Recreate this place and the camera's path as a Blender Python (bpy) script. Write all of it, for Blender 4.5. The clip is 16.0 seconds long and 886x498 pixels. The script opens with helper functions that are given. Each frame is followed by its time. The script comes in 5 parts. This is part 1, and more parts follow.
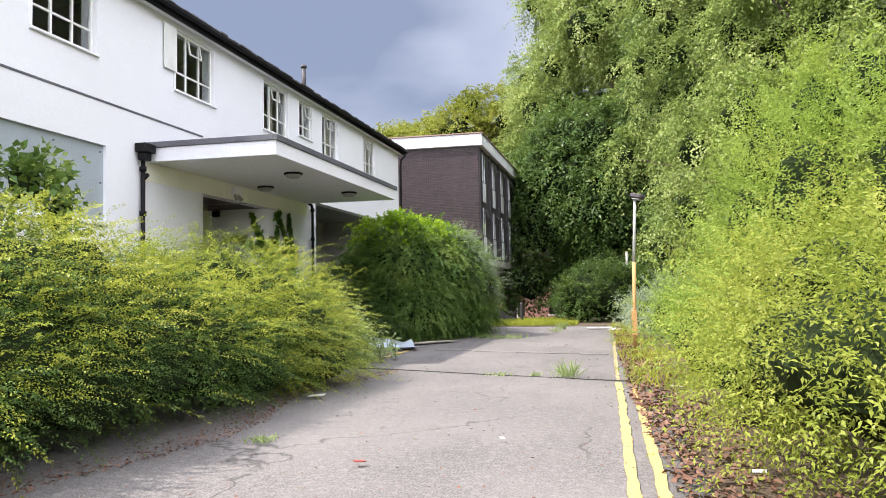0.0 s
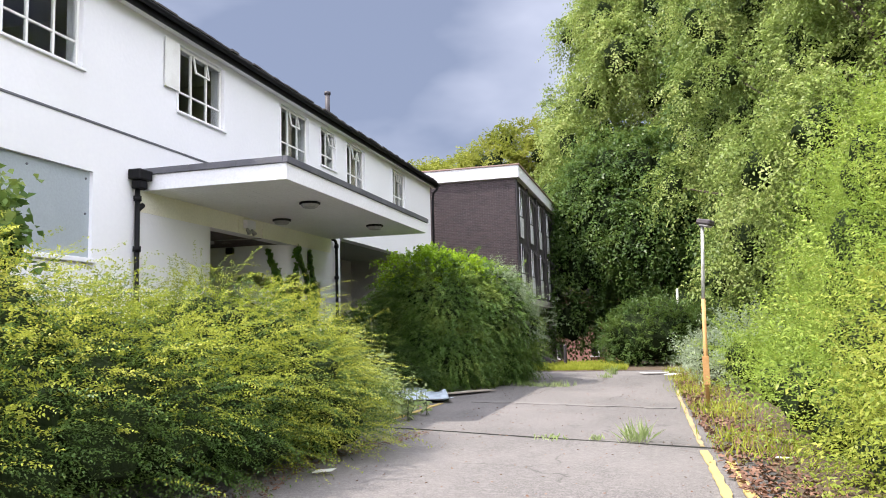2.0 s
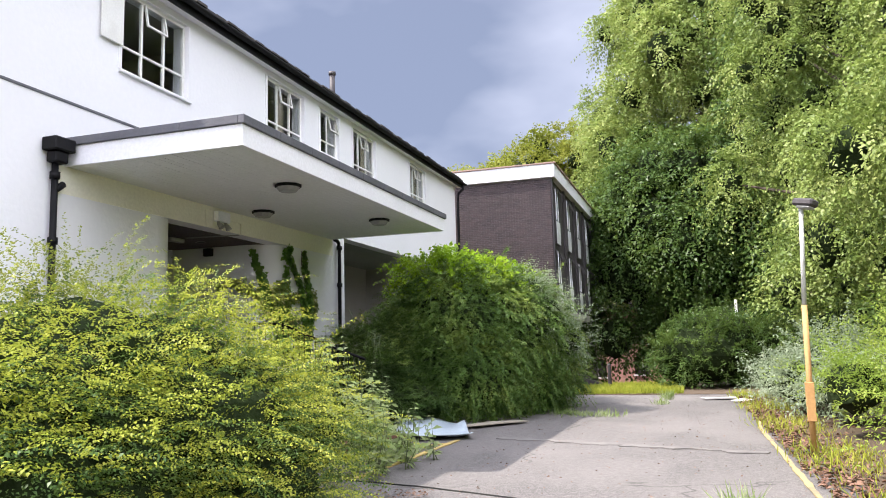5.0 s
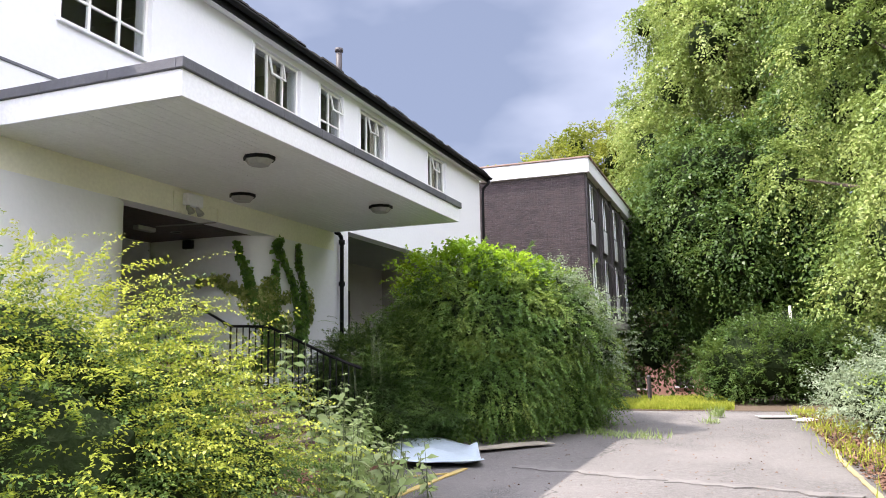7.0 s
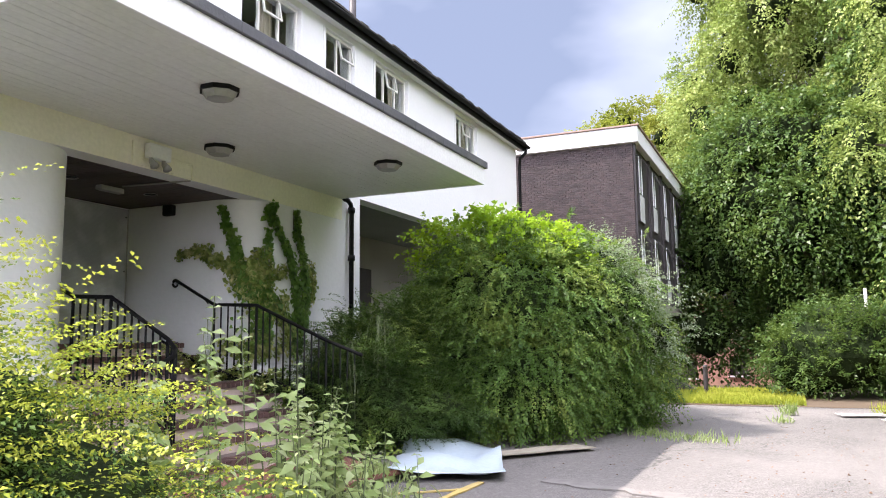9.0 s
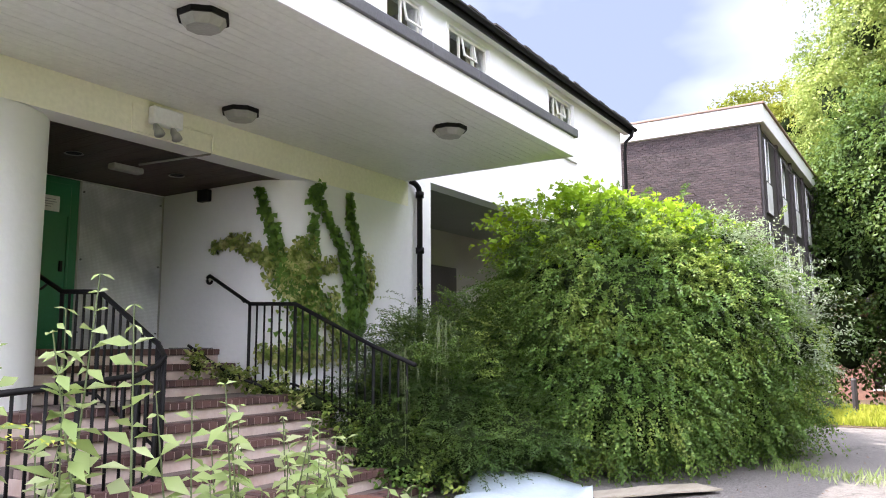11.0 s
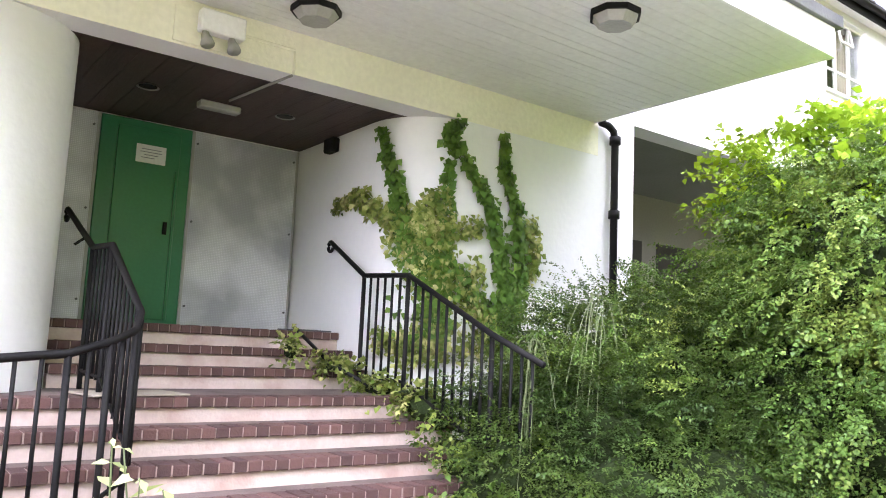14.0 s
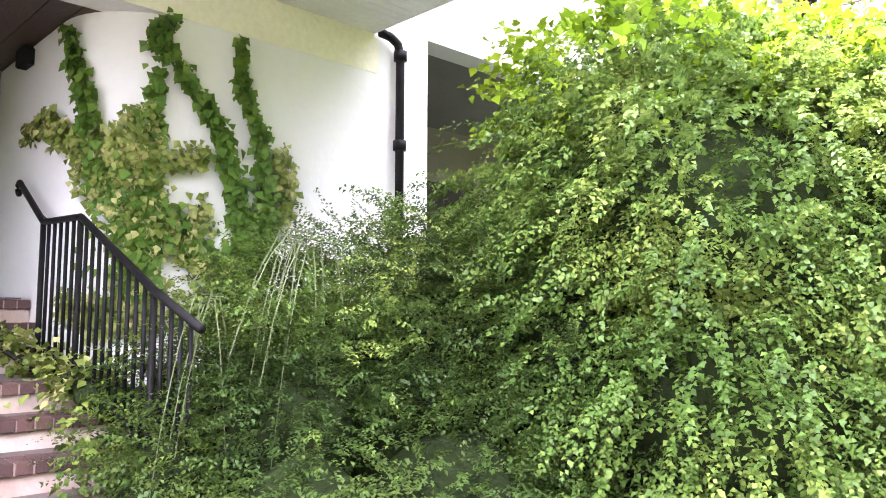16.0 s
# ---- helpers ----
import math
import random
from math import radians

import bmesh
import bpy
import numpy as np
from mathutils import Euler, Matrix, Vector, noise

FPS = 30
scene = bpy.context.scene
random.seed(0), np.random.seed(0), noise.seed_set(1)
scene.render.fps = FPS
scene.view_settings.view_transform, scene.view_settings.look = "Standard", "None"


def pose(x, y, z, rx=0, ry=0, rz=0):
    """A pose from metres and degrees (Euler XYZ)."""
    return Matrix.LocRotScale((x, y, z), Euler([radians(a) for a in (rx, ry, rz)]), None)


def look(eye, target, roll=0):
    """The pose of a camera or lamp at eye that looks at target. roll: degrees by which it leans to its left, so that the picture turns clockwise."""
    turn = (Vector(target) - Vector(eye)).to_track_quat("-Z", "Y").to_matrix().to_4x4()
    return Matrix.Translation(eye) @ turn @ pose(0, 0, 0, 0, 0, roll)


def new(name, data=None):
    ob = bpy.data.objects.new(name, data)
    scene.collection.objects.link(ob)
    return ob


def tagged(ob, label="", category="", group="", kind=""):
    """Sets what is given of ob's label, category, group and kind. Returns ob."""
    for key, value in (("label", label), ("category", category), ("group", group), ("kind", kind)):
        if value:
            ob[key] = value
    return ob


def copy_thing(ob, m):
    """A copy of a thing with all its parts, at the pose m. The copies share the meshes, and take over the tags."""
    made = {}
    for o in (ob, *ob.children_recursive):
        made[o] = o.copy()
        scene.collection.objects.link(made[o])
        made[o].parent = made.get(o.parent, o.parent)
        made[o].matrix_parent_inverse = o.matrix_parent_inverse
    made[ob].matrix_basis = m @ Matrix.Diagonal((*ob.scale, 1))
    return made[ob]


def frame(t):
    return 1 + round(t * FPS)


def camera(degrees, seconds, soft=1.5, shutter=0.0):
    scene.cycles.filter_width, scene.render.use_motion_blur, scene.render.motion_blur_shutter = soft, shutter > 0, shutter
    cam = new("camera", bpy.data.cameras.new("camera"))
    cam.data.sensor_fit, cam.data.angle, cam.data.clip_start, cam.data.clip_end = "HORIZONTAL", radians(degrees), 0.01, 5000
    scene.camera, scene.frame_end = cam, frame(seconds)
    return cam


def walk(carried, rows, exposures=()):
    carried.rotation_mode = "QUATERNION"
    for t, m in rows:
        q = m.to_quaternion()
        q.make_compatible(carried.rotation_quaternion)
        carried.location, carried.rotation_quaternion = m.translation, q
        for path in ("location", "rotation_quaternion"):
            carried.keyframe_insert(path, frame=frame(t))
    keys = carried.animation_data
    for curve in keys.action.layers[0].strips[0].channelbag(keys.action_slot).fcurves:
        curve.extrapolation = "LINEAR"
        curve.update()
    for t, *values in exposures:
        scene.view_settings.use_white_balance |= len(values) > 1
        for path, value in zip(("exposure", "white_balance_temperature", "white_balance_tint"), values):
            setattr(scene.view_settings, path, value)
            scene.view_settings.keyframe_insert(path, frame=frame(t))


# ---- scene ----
cam = camera(59.7, 16.0, soft=1.0)
METRES, EYE, TILT, LEAN, TURN = 17.0, 1.42, 0.0, 0.0, 12.9
ROWS = [
    (0.0, 0.0, 0.0, 0.0, 0.05, 2.95, 1.05),
    (0.5, -0.0034, 0.0303, 0.0008, 3.71, 3.43, 0.29),
    (1.0, -0.0031, 0.0596, 0.0025, 3.79, 4.64, 1.31),
    (1.5, -0.0025, 0.0906, 0.0036, 4.06, 5.99, 1.7),
    (2.0, -0.0019, 0.1218, 0.0036, 2.69, 5.97, 1.53),
    (2.5, 0.0011, 0.1545, 0.0028, 2.3, 6.02, 1.77),
    (3.0, 0.0008, 0.1862, 0.0034, 2.34, 6.41, 2.0),
    (3.5, 0.0044, 0.2177, 0.0035, 2.87, 6.72, 1.98),
    (4.0, 0.0059, 0.2498, 0.0032, 3.86, 6.91, 1.77),
    (6.5, 0.0165, 0.4122, 0.0036, 7.12, 7.79, 1.21),
    (7.0, 0.0201, 0.4434, 0.0028, 8.01, 7.9, 1.0),
    (7.5, 0.0204, 0.4748, 0.0018, 9.26, 7.71, 0.89),
    (8.0, 0.0207, 0.5062, 0.0017, 10.04, 7.25, 0.86),
    (10.5, 0.0243, 0.6678, 0.0019, 16.34, 7.18, 0.34),
    (11.0, 0.021, 0.6993, 0.0013, 19.55, 7.55, 0.32),
    (11.5, 0.0181, 0.7295, 0.0014, 22.94, 7.77, 0.1),
    (12.0, 0.0177, 0.7609, 0.0007, 26.74, 8.01, -0.25),
    (12.5, 0.0154, 0.7912, 0.001, 30.35, 8.03, -0.74),
    (13.0, 0.0171, 0.8202, 0.0006, 34.34, 7.98, -1.3),
    (13.5, 0.0157, 0.8488, -0.0005, 37.78, 7.75, -1.96),
    (14.0, 0.0173, 0.8778, -0.0016, 40.31, 7.24, -2.55),
    (14.5, 0.0184, 0.9062, -0.0031, 40.61, 6.2, -2.68),
    (15.0, 0.0176, 0.9353, -0.003, 38.56, 5.37, -2.0),
    (15.5, 0.0209, 0.9665, -0.0037, 36.04, 5.12, -1.08),
    (16.0, 0.0216, 0.9976, -0.0036, 33.12, 5.12, -0.24),
]
walk(cam, [(t, pose(0, 0, EYE, TILT, LEAN, TURN) @ pose(METRES * x, METRES * y, METRES * z, 90 + pitch, roll, yaw)) for t, x, y, z, yaw, pitch, roll in ROWS],
     [(0, 0.45, 6550, 14), (4, 0.52, 6500, 15), (7, 0.7, 6500, 16), (9, 0.95, 6500, 17), (11, 1.35, 6500, 18), (12.5, 1.9, 6500, 20), (14.5, 2.6, 6500, 22), (16, 2.7, 6550, 26)])

# ---- world, sun ----
SUN_DIR = Vector((-0.52, -0.24, 0.83)).normalized()
world = bpy.data.worlds.new("sky")
scene.world = world
world.use_nodes = True
wn, wl = world.node_tree.nodes, world.node_tree.links
wn.clear()
w_out = wn.new("ShaderNodeOutputWorld")
w_bg = wn.new("ShaderNodeBackground")
w_sky = wn.new("ShaderNodeTexSky")
w_sky.sky_type = "NISHITA"
w_sky.sun_disc = False
w_sky.sun_elevation = math.asin(SUN_DIR.z)
w_sky.sun_rotation = math.atan2(SUN_DIR.x, SUN_DIR.y)
w_gain = wn.new("ShaderNodeMix")
w_gain.data_type, w_gain.blend_type = "RGBA", "MULTIPLY"
w_gain.inputs[0].default_value = 1.0
w_gain.inputs[7].default_value = (0.10, 0.10, 0.10, 1)
wl.new(w_sky.outputs[0], w_gain.inputs[6])
w_co = wn.new("ShaderNodeTexCoord")
w_map = wn.new("ShaderNodeMapping")
w_map.inputs["Scale"].default_value = (1.0, 1.0, 2.2)
wl.new(w_co.outputs["Generated"], w_map.inputs[0])
w_noise = wn.new("ShaderNodeTexNoise")
w_noise.inputs["Scale"].default_value = 2.3
w_noise.inputs["Detail"].default_value = 5
w_noise.inputs["Roughness"].default_value = 0.45
wl.new(w_map.outputs[0], w_noise.inputs["Vector"])
w_dot = wn.new("ShaderNodeVectorMath")
w_dot.operation = "DOT_PRODUCT"
w_dot.inputs[1].default_value = (0.28, -0.50, 0.54)
wl.new(w_co.outputs["Generated"], w_dot.inputs[0])
w_add = wn.new("ShaderNodeMath")
w_add.operation = "ADD"
w_amp = wn.new("ShaderNodeMath")
w_amp.operation = "MULTIPLY_ADD"
w_amp.inputs[1].default_value, w_amp.inputs[2].default_value = 1.5, -0.24
wl.new(w_noise.outputs[0], w_amp.inputs[0])
wl.new(w_amp.outputs[0], w_add.inputs[0])
wl.new(w_dot.outputs["Value"], w_add.inputs[1])
w_ramp = wn.new("ShaderNodeValToRGB")
w_ramp.color_ramp.elements[0].position = 0.12
w_ramp.color_ramp.elements[0].color = (0.24, 0.29, 0.41, 1)
w_ramp.color_ramp.elements[1].position = 0.95
w_ramp.color_ramp.elements[1].color = (2.7, 2.8, 3.15, 1)
w_mid = w_ramp.color_ramp.elements.new(0.47)
w_mid.color = (0.62, 0.67, 0.80, 1)
wl.new(w_add.outputs[0], w_ramp.inputs[0])
w_mix = wn.new("ShaderNodeMix")
w_mix.data_type = "RGBA"
w_mix.inputs[0].default_value = 0.85
wl.new(w_gain.outputs[2], w_mix.inputs[6])
wl.new(w_ramp.outputs[0], w_mix.inputs[7])
wl.new(w_mix.outputs[2], w_bg.inputs[0])
w_bg.inputs[1].default_value = 1.0
wl.new(w_bg.outputs[0], w_out.inputs[0])

sun_data = bpy.data.lights.new("sun", "SUN")
sun_data.energy, sun_data.angle, sun_data.color = 5.5, radians(0.6), (1.0, 0.95, 0.86)
sun = new("sun", sun_data)
sun.matrix_world = look(SUN_DIR * 60, (0, 0, 0))


# ---- materials ----
def shader(name, rough=0.7, metal=0.0):
    m = bpy.data.materials.new(name)
    m.use_nodes = True
    n = m.node_tree.nodes
    b = n["Principled BSDF"]
    b.inputs["Roughness"].default_value = rough
    b.inputs["Metallic"].default_value = metal
    return m, n, m.node_tree.links, b


def mixed(n, l, fac, a, b):
    """A colour mix; fac, a and b are sockets, colours or numbers."""
    x = n.new("ShaderNodeMix")
    x.data_type = "RGBA"
    for i, v in ((0, fac), (6, a), (7, b)):
        if isinstance(v, bpy.types.NodeSocket):
            l.new(v, x.inputs[i])
        else:
            x.inputs[i].default_value = v if i == 0 else (*v, 1)
    return x.outputs[2]


def noisy(n, l, scale, detail=4, low=0.35, high=0.65, stretch=(1, 1, 1)):
    g = n.new("ShaderNodeNewGeometry")
    mp = n.new("ShaderNodeMapping")
    mp.inputs["Scale"].default_value = stretch
    l.new(g.outputs["Position"], mp.inputs[0])
    t = n.new("ShaderNodeTexNoise")
    t.inputs["Scale"].default_value = scale
    t.inputs["Detail"].default_value = detail
    l.new(mp.outputs[0], t.inputs["Vector"])
    r = n.new("ShaderNodeMapRange")
    r.inputs[1].default_value, r.inputs[2].default_value = low, high
    l.new(t.outputs[0], r.inputs[0])
    return r.outputs[0]


def bump(n, l, b, height, strength=0.3, distance=0.01):
    k = n.new("ShaderNodeBump")
    k.inputs["Strength"].default_value = strength
    k.inputs["Distance"].default_value = distance
    l.new(height, k.inputs["Height"])
    l.new(k.outputs[0], b.inputs["Normal"])


def surface(name, base, stain, rough=0.75, big=0.8, fine=30.0, metal=0.0, amount=0.6, relief=0.25, stretch=(1, 1, 1), grain=None):
    """A surface of a base colour with stains at a large scale and grain at a fine one."""
    m, n, l, b = shader(name, rough, metal)
    s = noisy(n, l, big, 6, 0.45, 0.75, stretch)
    k = n.new("ShaderNodeMath")
    k.operation = "MULTIPLY"
    l.new(s, k.inputs[0])
    k.inputs[1].default_value = amount
    c = mixed(n, l, k.outputs[0], base, stain)
    f = noisy(n, l, fine, 3, 0.3, 0.7, stretch)
    g = n.new("ShaderNodeMath")
    g.operation = "MULTIPLY"
    l.new(f, g.inputs[0])
    g.inputs[1].default_value = 0.3
    c = mixed(n, l, g.outputs[0], c, grain or tuple(v * 0.7 for v in base))
    l.new(c, b.inputs["Base Color"])
    bump(n, l, b, f, relief)
    return m


def leafy(name, dark, mid, light, shine=0.45, glow=0.4, patch=0.9):
    """Leaves: colour varied leaf by leaf and in patches, partly letting light through."""
    m, n, l, b = shader(name, shine)
    b.inputs["Specular IOR Level"].default_value = 0.22
    g = n.new("ShaderNodeNewGeometry")
    r = n.new("ShaderNodeValToRGB")
    r.color_ramp.elements[0].color, r.color_ramp.elements[1].color = (*dark, 1), (*light, 1)
    e = r.color_ramp.elements.new(0.5)
    e.color = (*mid, 1)
    s = noisy(n, l, patch, 3, 0.3, 0.7)
    a = n.new("ShaderNodeMath")
    a.operation = "MULTIPLY_ADD"
    l.new(g.outputs["Random Per Island"], a.inputs[0])
    a.inputs[1].default_value = 0.38
    h = n.new("ShaderNodeMath")
    h.operation = "MULTIPLY"
    l.new(s, h.inputs[0])
    h.inputs[1].default_value = 0.62
    l.new(h.outputs[0], a.inputs[2])
    l.new(a.outputs[0], r.inputs[0])
    l.new(r.outputs[0], b.inputs["Base Color"])
    t = n.new("ShaderNodeBsdfTranslucent")
    v = mixed(n, l, 0.5, (0.38, 0.48, 0.06), (0.28, 0.36, 0.08))
    c = n.new("ShaderNodeMix")
    c.data_type, c.blend_type = "RGBA", "MIX"
    c.inputs[0].default_value = 0.2
    l.new(r.outputs[0], c.inputs[6])
    l.new(v, c.inputs[7])
    l.new(c.outputs[2], t.inputs[0])
    x = n.new("ShaderNodeMixShader")
    x.inputs[0].default_value = glow
    l.new(b.outputs[0], x.inputs[1])
    l.new(t.outputs[0], x.inputs[2])
    l.new(x.outputs[0], n["Material Output"].inputs[0])
    return m


def asphalt_material():
    m, n, l, b = shader("worn asphalt", 0.85)
    c = mixed(n, l, noisy(n, l, 0.35, 6, 0.4, 0.65), (0.085, 0.077, 0.073), (0.150, 0.135, 0.127))
    c = mixed(n, l, noisy(n, l, 1.1, 9, 0.5, 0.72, (1, 0.5, 1)), c, (0.055, 0.050, 0.048))
    c = mixed(n, l, noisy(n, l, 14, 6, 0.5, 0.75), c, (0.20, 0.185, 0.175))
    f = noisy(n, l, 60, 3, 0.42, 0.68)
    c = mixed(n, l, f, c, (0.22, 0.205, 0.195))
    k = n.new("ShaderNodeTexVoronoi")
    k.feature = "DISTANCE_TO_EDGE"
    k.inputs["Scale"].default_value = 0.33
    g = n.new("ShaderNodeNewGeometry")
    w = n.new("ShaderNodeTexNoise")
    w.inputs["Scale"].default_value = 1.6
    w.inputs["Detail"].default_value = 6
    l.new(g.outputs["Position"], w.inputs["Vector"])
    ad = n.new("ShaderNodeVectorMath")
    ad.operation = "ADD"
    sc = n.new("ShaderNodeVectorMath")
    sc.operation = "SCALE"
    sc.inputs["Scale"].default_value = 1.1
    l.new(w.outputs["Color"], sc.inputs[0])
    l.new(g.outputs["Position"], ad.inputs[0])
    l.new(sc.outputs[0], ad.inputs[1])
    l.new(ad.outputs[0], k.inputs["Vector"])
    r = n.new("ShaderNodeMapRange")
    r.inputs[1].default_value, r.inputs[2].default_value = 0.002, 0.010
    r.inputs[3].default_value, r.inputs[4].default_value = 0.7, 0.0
    l.new(k.outputs["Distance"], r.inputs[0])
    mk = n.new("ShaderNodeMath")
    mk.operation = "MULTIPLY"
    l.new(r.outputs[0], mk.inputs[0])
    l.new(noisy(n, l, 0.5, 3, 0.48, 0.55), mk.inputs[1])
    c = mixed(n, l, mk.outputs[0], c, (0.035, 0.033, 0.03))
    l.new(c, b.inputs["Base Color"])
    bump(n, l, b, f, 0.35, 0.006)
    return m


def piece_material(name, dark, light, rough=0.8):
    """Bricks: colour varied from piece to piece."""
    m, n, l, b = shader(name, rough)
    o = n.new("ShaderNodeObjectInfo")
    g = n.new("ShaderNodeNewGeometry")
    a = n.new("ShaderNodeMath")
    a.operation = "ADD"
    l.new(o.outputs["Random"], a.inputs[0])
    l.new(g.outputs["Random Per Island"], a.inputs[1])
    fr = n.new("ShaderNodeMath")
    fr.operation = "FRACT"
    l.new(a.outputs[0], fr.inputs[0])
    c = mixed(n, l, fr.outputs[0], dark, light)
    c = mixed(n, l, noisy(n, l, 3.0, 5, 0.5, 0.8), c, tuple(v * 0.55 for v in dark))
    f = noisy(n, l, 60, 3)
    l.new(c, b.inputs["Base Color"])
    bump(n, l, b, f, 0.3)
    return m


def perforated_material():
    m, n, l, b = shader("perforated steel sheet", 0.45, 0.0)
    g = n.new("ShaderNodeNewGeometry")
    s = n.new("ShaderNodeVectorMath")
    s.operation = "SCALE"
    s.inputs["Scale"].default_value = 55
    l.new(g.outputs["Position"], s.inputs[0])
    v = n.new("ShaderNodeTexVoronoi")
    v.inputs["Randomness"].default_value = 0.0
    v.inputs["Scale"].default_value = 1.0
    l.new(s.outputs[0], v.inputs["Vector"])
    r = n.new("ShaderNodeMapRange")
    r.inputs[1].default_value, r.inputs[2].default_value = 0.52, 0.6
    r.inputs[3].default_value, r.inputs[4].default_value = 0.32, 0.0
    l.new(v.outputs["Distance"], r.inputs[0])
    # Soft pale mottles paint the steel's silvery sheen into the base colour.
    c = mixed(n, l, noisy(n, l, 1.3, 4, 0.38, 0.62), (0.42, 0.43, 0.47), (0.80, 0.81, 0.85))
    c = mixed(n, l, r.outputs[0], c, (0.2, 0.2, 0.22))
    l.new(c, b.inputs["Base Color"])
    return m


def glass_material():
    m, n, l, b = shader("window glass", 0.05)
    b.inputs["Base Color"].default_value = (0.9, 0.93, 0.92, 1)
    b.inputs["Transmission Weight"].default_value = 1.0
    b.inputs["IOR"].default_value = 1.25
    b.inputs["Specular IOR Level"].default_value = 0.8
    return m


RENDER = surface("painted white render", (0.80, 0.80, 0.81), (0.68, 0.69, 0.68), 0.8, 0.5, 14, amount=0.35, relief=0.18, grain=(0.72, 0.73, 0.74))
CREAM = surface("aged cream paint", (0.86, 0.84, 0.70), (0.72, 0.70, 0.54), 0.7, 0.8, 20, amount=0.6)
FASCIA = surface("white fascia board", (0.84, 0.84, 0.86), (0.66, 0.67, 0.68), 0.5, 0.9, 25, amount=0.35, relief=0.08)
SOFFIT = surface("painted soffit boards", (0.80, 0.81, 0.79), (0.66, 0.68, 0.62), 0.45, 0.7, 20, amount=0.5, relief=0.08)
LEAD = surface("grey felt edging", (0.10, 0.10, 0.115), (0.2, 0.2, 0.21), 0.6, 1.5, 30)
BLACK = surface("black painted iron", (0.005, 0.005, 0.006), (0.016, 0.014, 0.013), 0.6, 4, 60, amount=0.5, relief=0.1)
BLACK.node_tree.nodes["Principled BSDF"].inputs["Specular IOR Level"].default_value = 0.2
TILE = surface("dark roof tiles", (0.05, 0.045, 0.045), (0.09, 0.085, 0.06), 0.85, 1.5, 30)
WOODC = surface("dark stained ceiling planks", (0.052, 0.024, 0.021), (0.016, 0.009, 0.009), 0.5, 1.2, 8, amount=0.9, stretch=(1, 5, 1))
GREEN = surface("green painted steel door", (0.018, 0.17, 0.075), (0.05, 0.20, 0.12), 0.28, 0.9, 30, amount=0.6, relief=0.04)
PERF = perforated_material()
STEELF = surface("window frame paint", (0.80, 0.80, 0.76), (0.6, 0.57, 0.5), 0.5, 3, 40, amount=0.5, relief=0.08)
GLASS = glass_material()
# Plaster kept dark: the dimness of rooms and porch is in its colour.
ROOMW = surface("plaster darkened for room shade", (0.34, 0.32, 0.30), (0.24, 0.22, 0.2), 0.9)
CURTAIN = surface("faded curtain cloth", (0.42, 0.36, 0.29), (0.32, 0.26, 0.2), 0.9, 2, 40)
ASPHALT = asphalt_material()
SOIL = surface("leaf mould and soil", (0.10, 0.07, 0.045), (0.16, 0.12, 0.07), 0.95, 0.6, 25)
YELLOW = surface("worn yellow road paint", (0.55, 0.40, 0.13), (0.28, 0.24, 0.15), 0.8, 2.5, 40, amount=0.9)
FADED = surface("faded yellow road paint", (0.40, 0.31, 0.15), (0.17, 0.15, 0.12), 0.85, 4, 40, amount=1.0)
STEPB = piece_material("dark red engineering brick", (0.065, 0.033, 0.032), (0.135, 0.068, 0.061))
STEPT = piece_material("worn brown tread brick", (0.11, 0.085, 0.08), (0.19, 0.145, 0.135))
STEPM = surface("grey pink step mortar", (0.30, 0.22, 0.20), (0.42, 0.33, 0.30), 0.9, 4, 40)
RISER = surface("flaking pale riser paint", (0.58, 0.47, 0.43), (0.38, 0.24, 0.20), 0.8, 3.5, 30, amount=0.9)
BRICKD = piece_material("dark brown brick", (0.035, 0.024, 0.025), (0.075, 0.052, 0.052))
MORTAR = surface("grey mortar", (0.20, 0.18, 0.18), (0.14, 0.12, 0.12), 0.9, 2, 30)
CHARCOAL = surface("charcoal cladding", (0.045, 0.038, 0.04), (0.08, 0.07, 0.07), 0.6, 1, 20)
CONC = surface("weathered concrete", (0.33, 0.30, 0.28), (0.2, 0.18, 0.17), 0.85, 1, 20)
PALEB = piece_material("grey pier brick", (0.22, 0.20, 0.19), (0.34, 0.30, 0.28))
REDB = piece_material("orange red brick", (0.46, 0.26, 0.21), (0.58, 0.37, 0.31))
POLEW = surface("weathered grey pole paint", (0.55, 0.55, 0.52), (0.4, 0.38, 0.34), 0.6, 3, 30)
POLEO = surface("rusty orange pole paint", (0.60, 0.34, 0.13), (0.42, 0.2, 0.07), 0.7, 4, 40, amount=0.8)
LAMPG = surface("cloudy lamp plastic", (0.36, 0.36, 0.34), (0.24, 0.24, 0.22), 0.4, 6, 40)
SHEET = surface("pale blue plastic sheeting", (0.50, 0.58, 0.66), (0.36, 0.42, 0.48), 0.4, 1.2, 20, amount=0.7)
PLY = surface("weathered plywood", (0.36, 0.32, 0.26), (0.2, 0.17, 0.13), 0.85, 3, 30, stretch=(4, 1, 1))
PAPER = surface("white paper notice", (0.78, 0.78, 0.76), (0.65, 0.65, 0.62), 0.7)
INK = surface("grey print", (0.25, 0.25, 0.27), (0.4, 0.4, 0.4), 0.7)
BARK = surface("rough grey brown bark", (0.13, 0.10, 0.075), (0.06, 0.05, 0.04), 0.95, 3, 18, stretch=(1, 1, 0.3), relief=0.8)
# Near-black fill: the shade between leaves is put into this colour.
CORE_SHADE = surface("dark filler for shade inside foliage", (0.022, 0.034, 0.012), (0.010, 0.014, 0.006), 0.95, 5, 22, relief=1.0, amount=1.0)
CORE_SHADE.node_tree.nodes["Principled BSDF"].inputs["Specular IOR Level"].default_value = 0.08
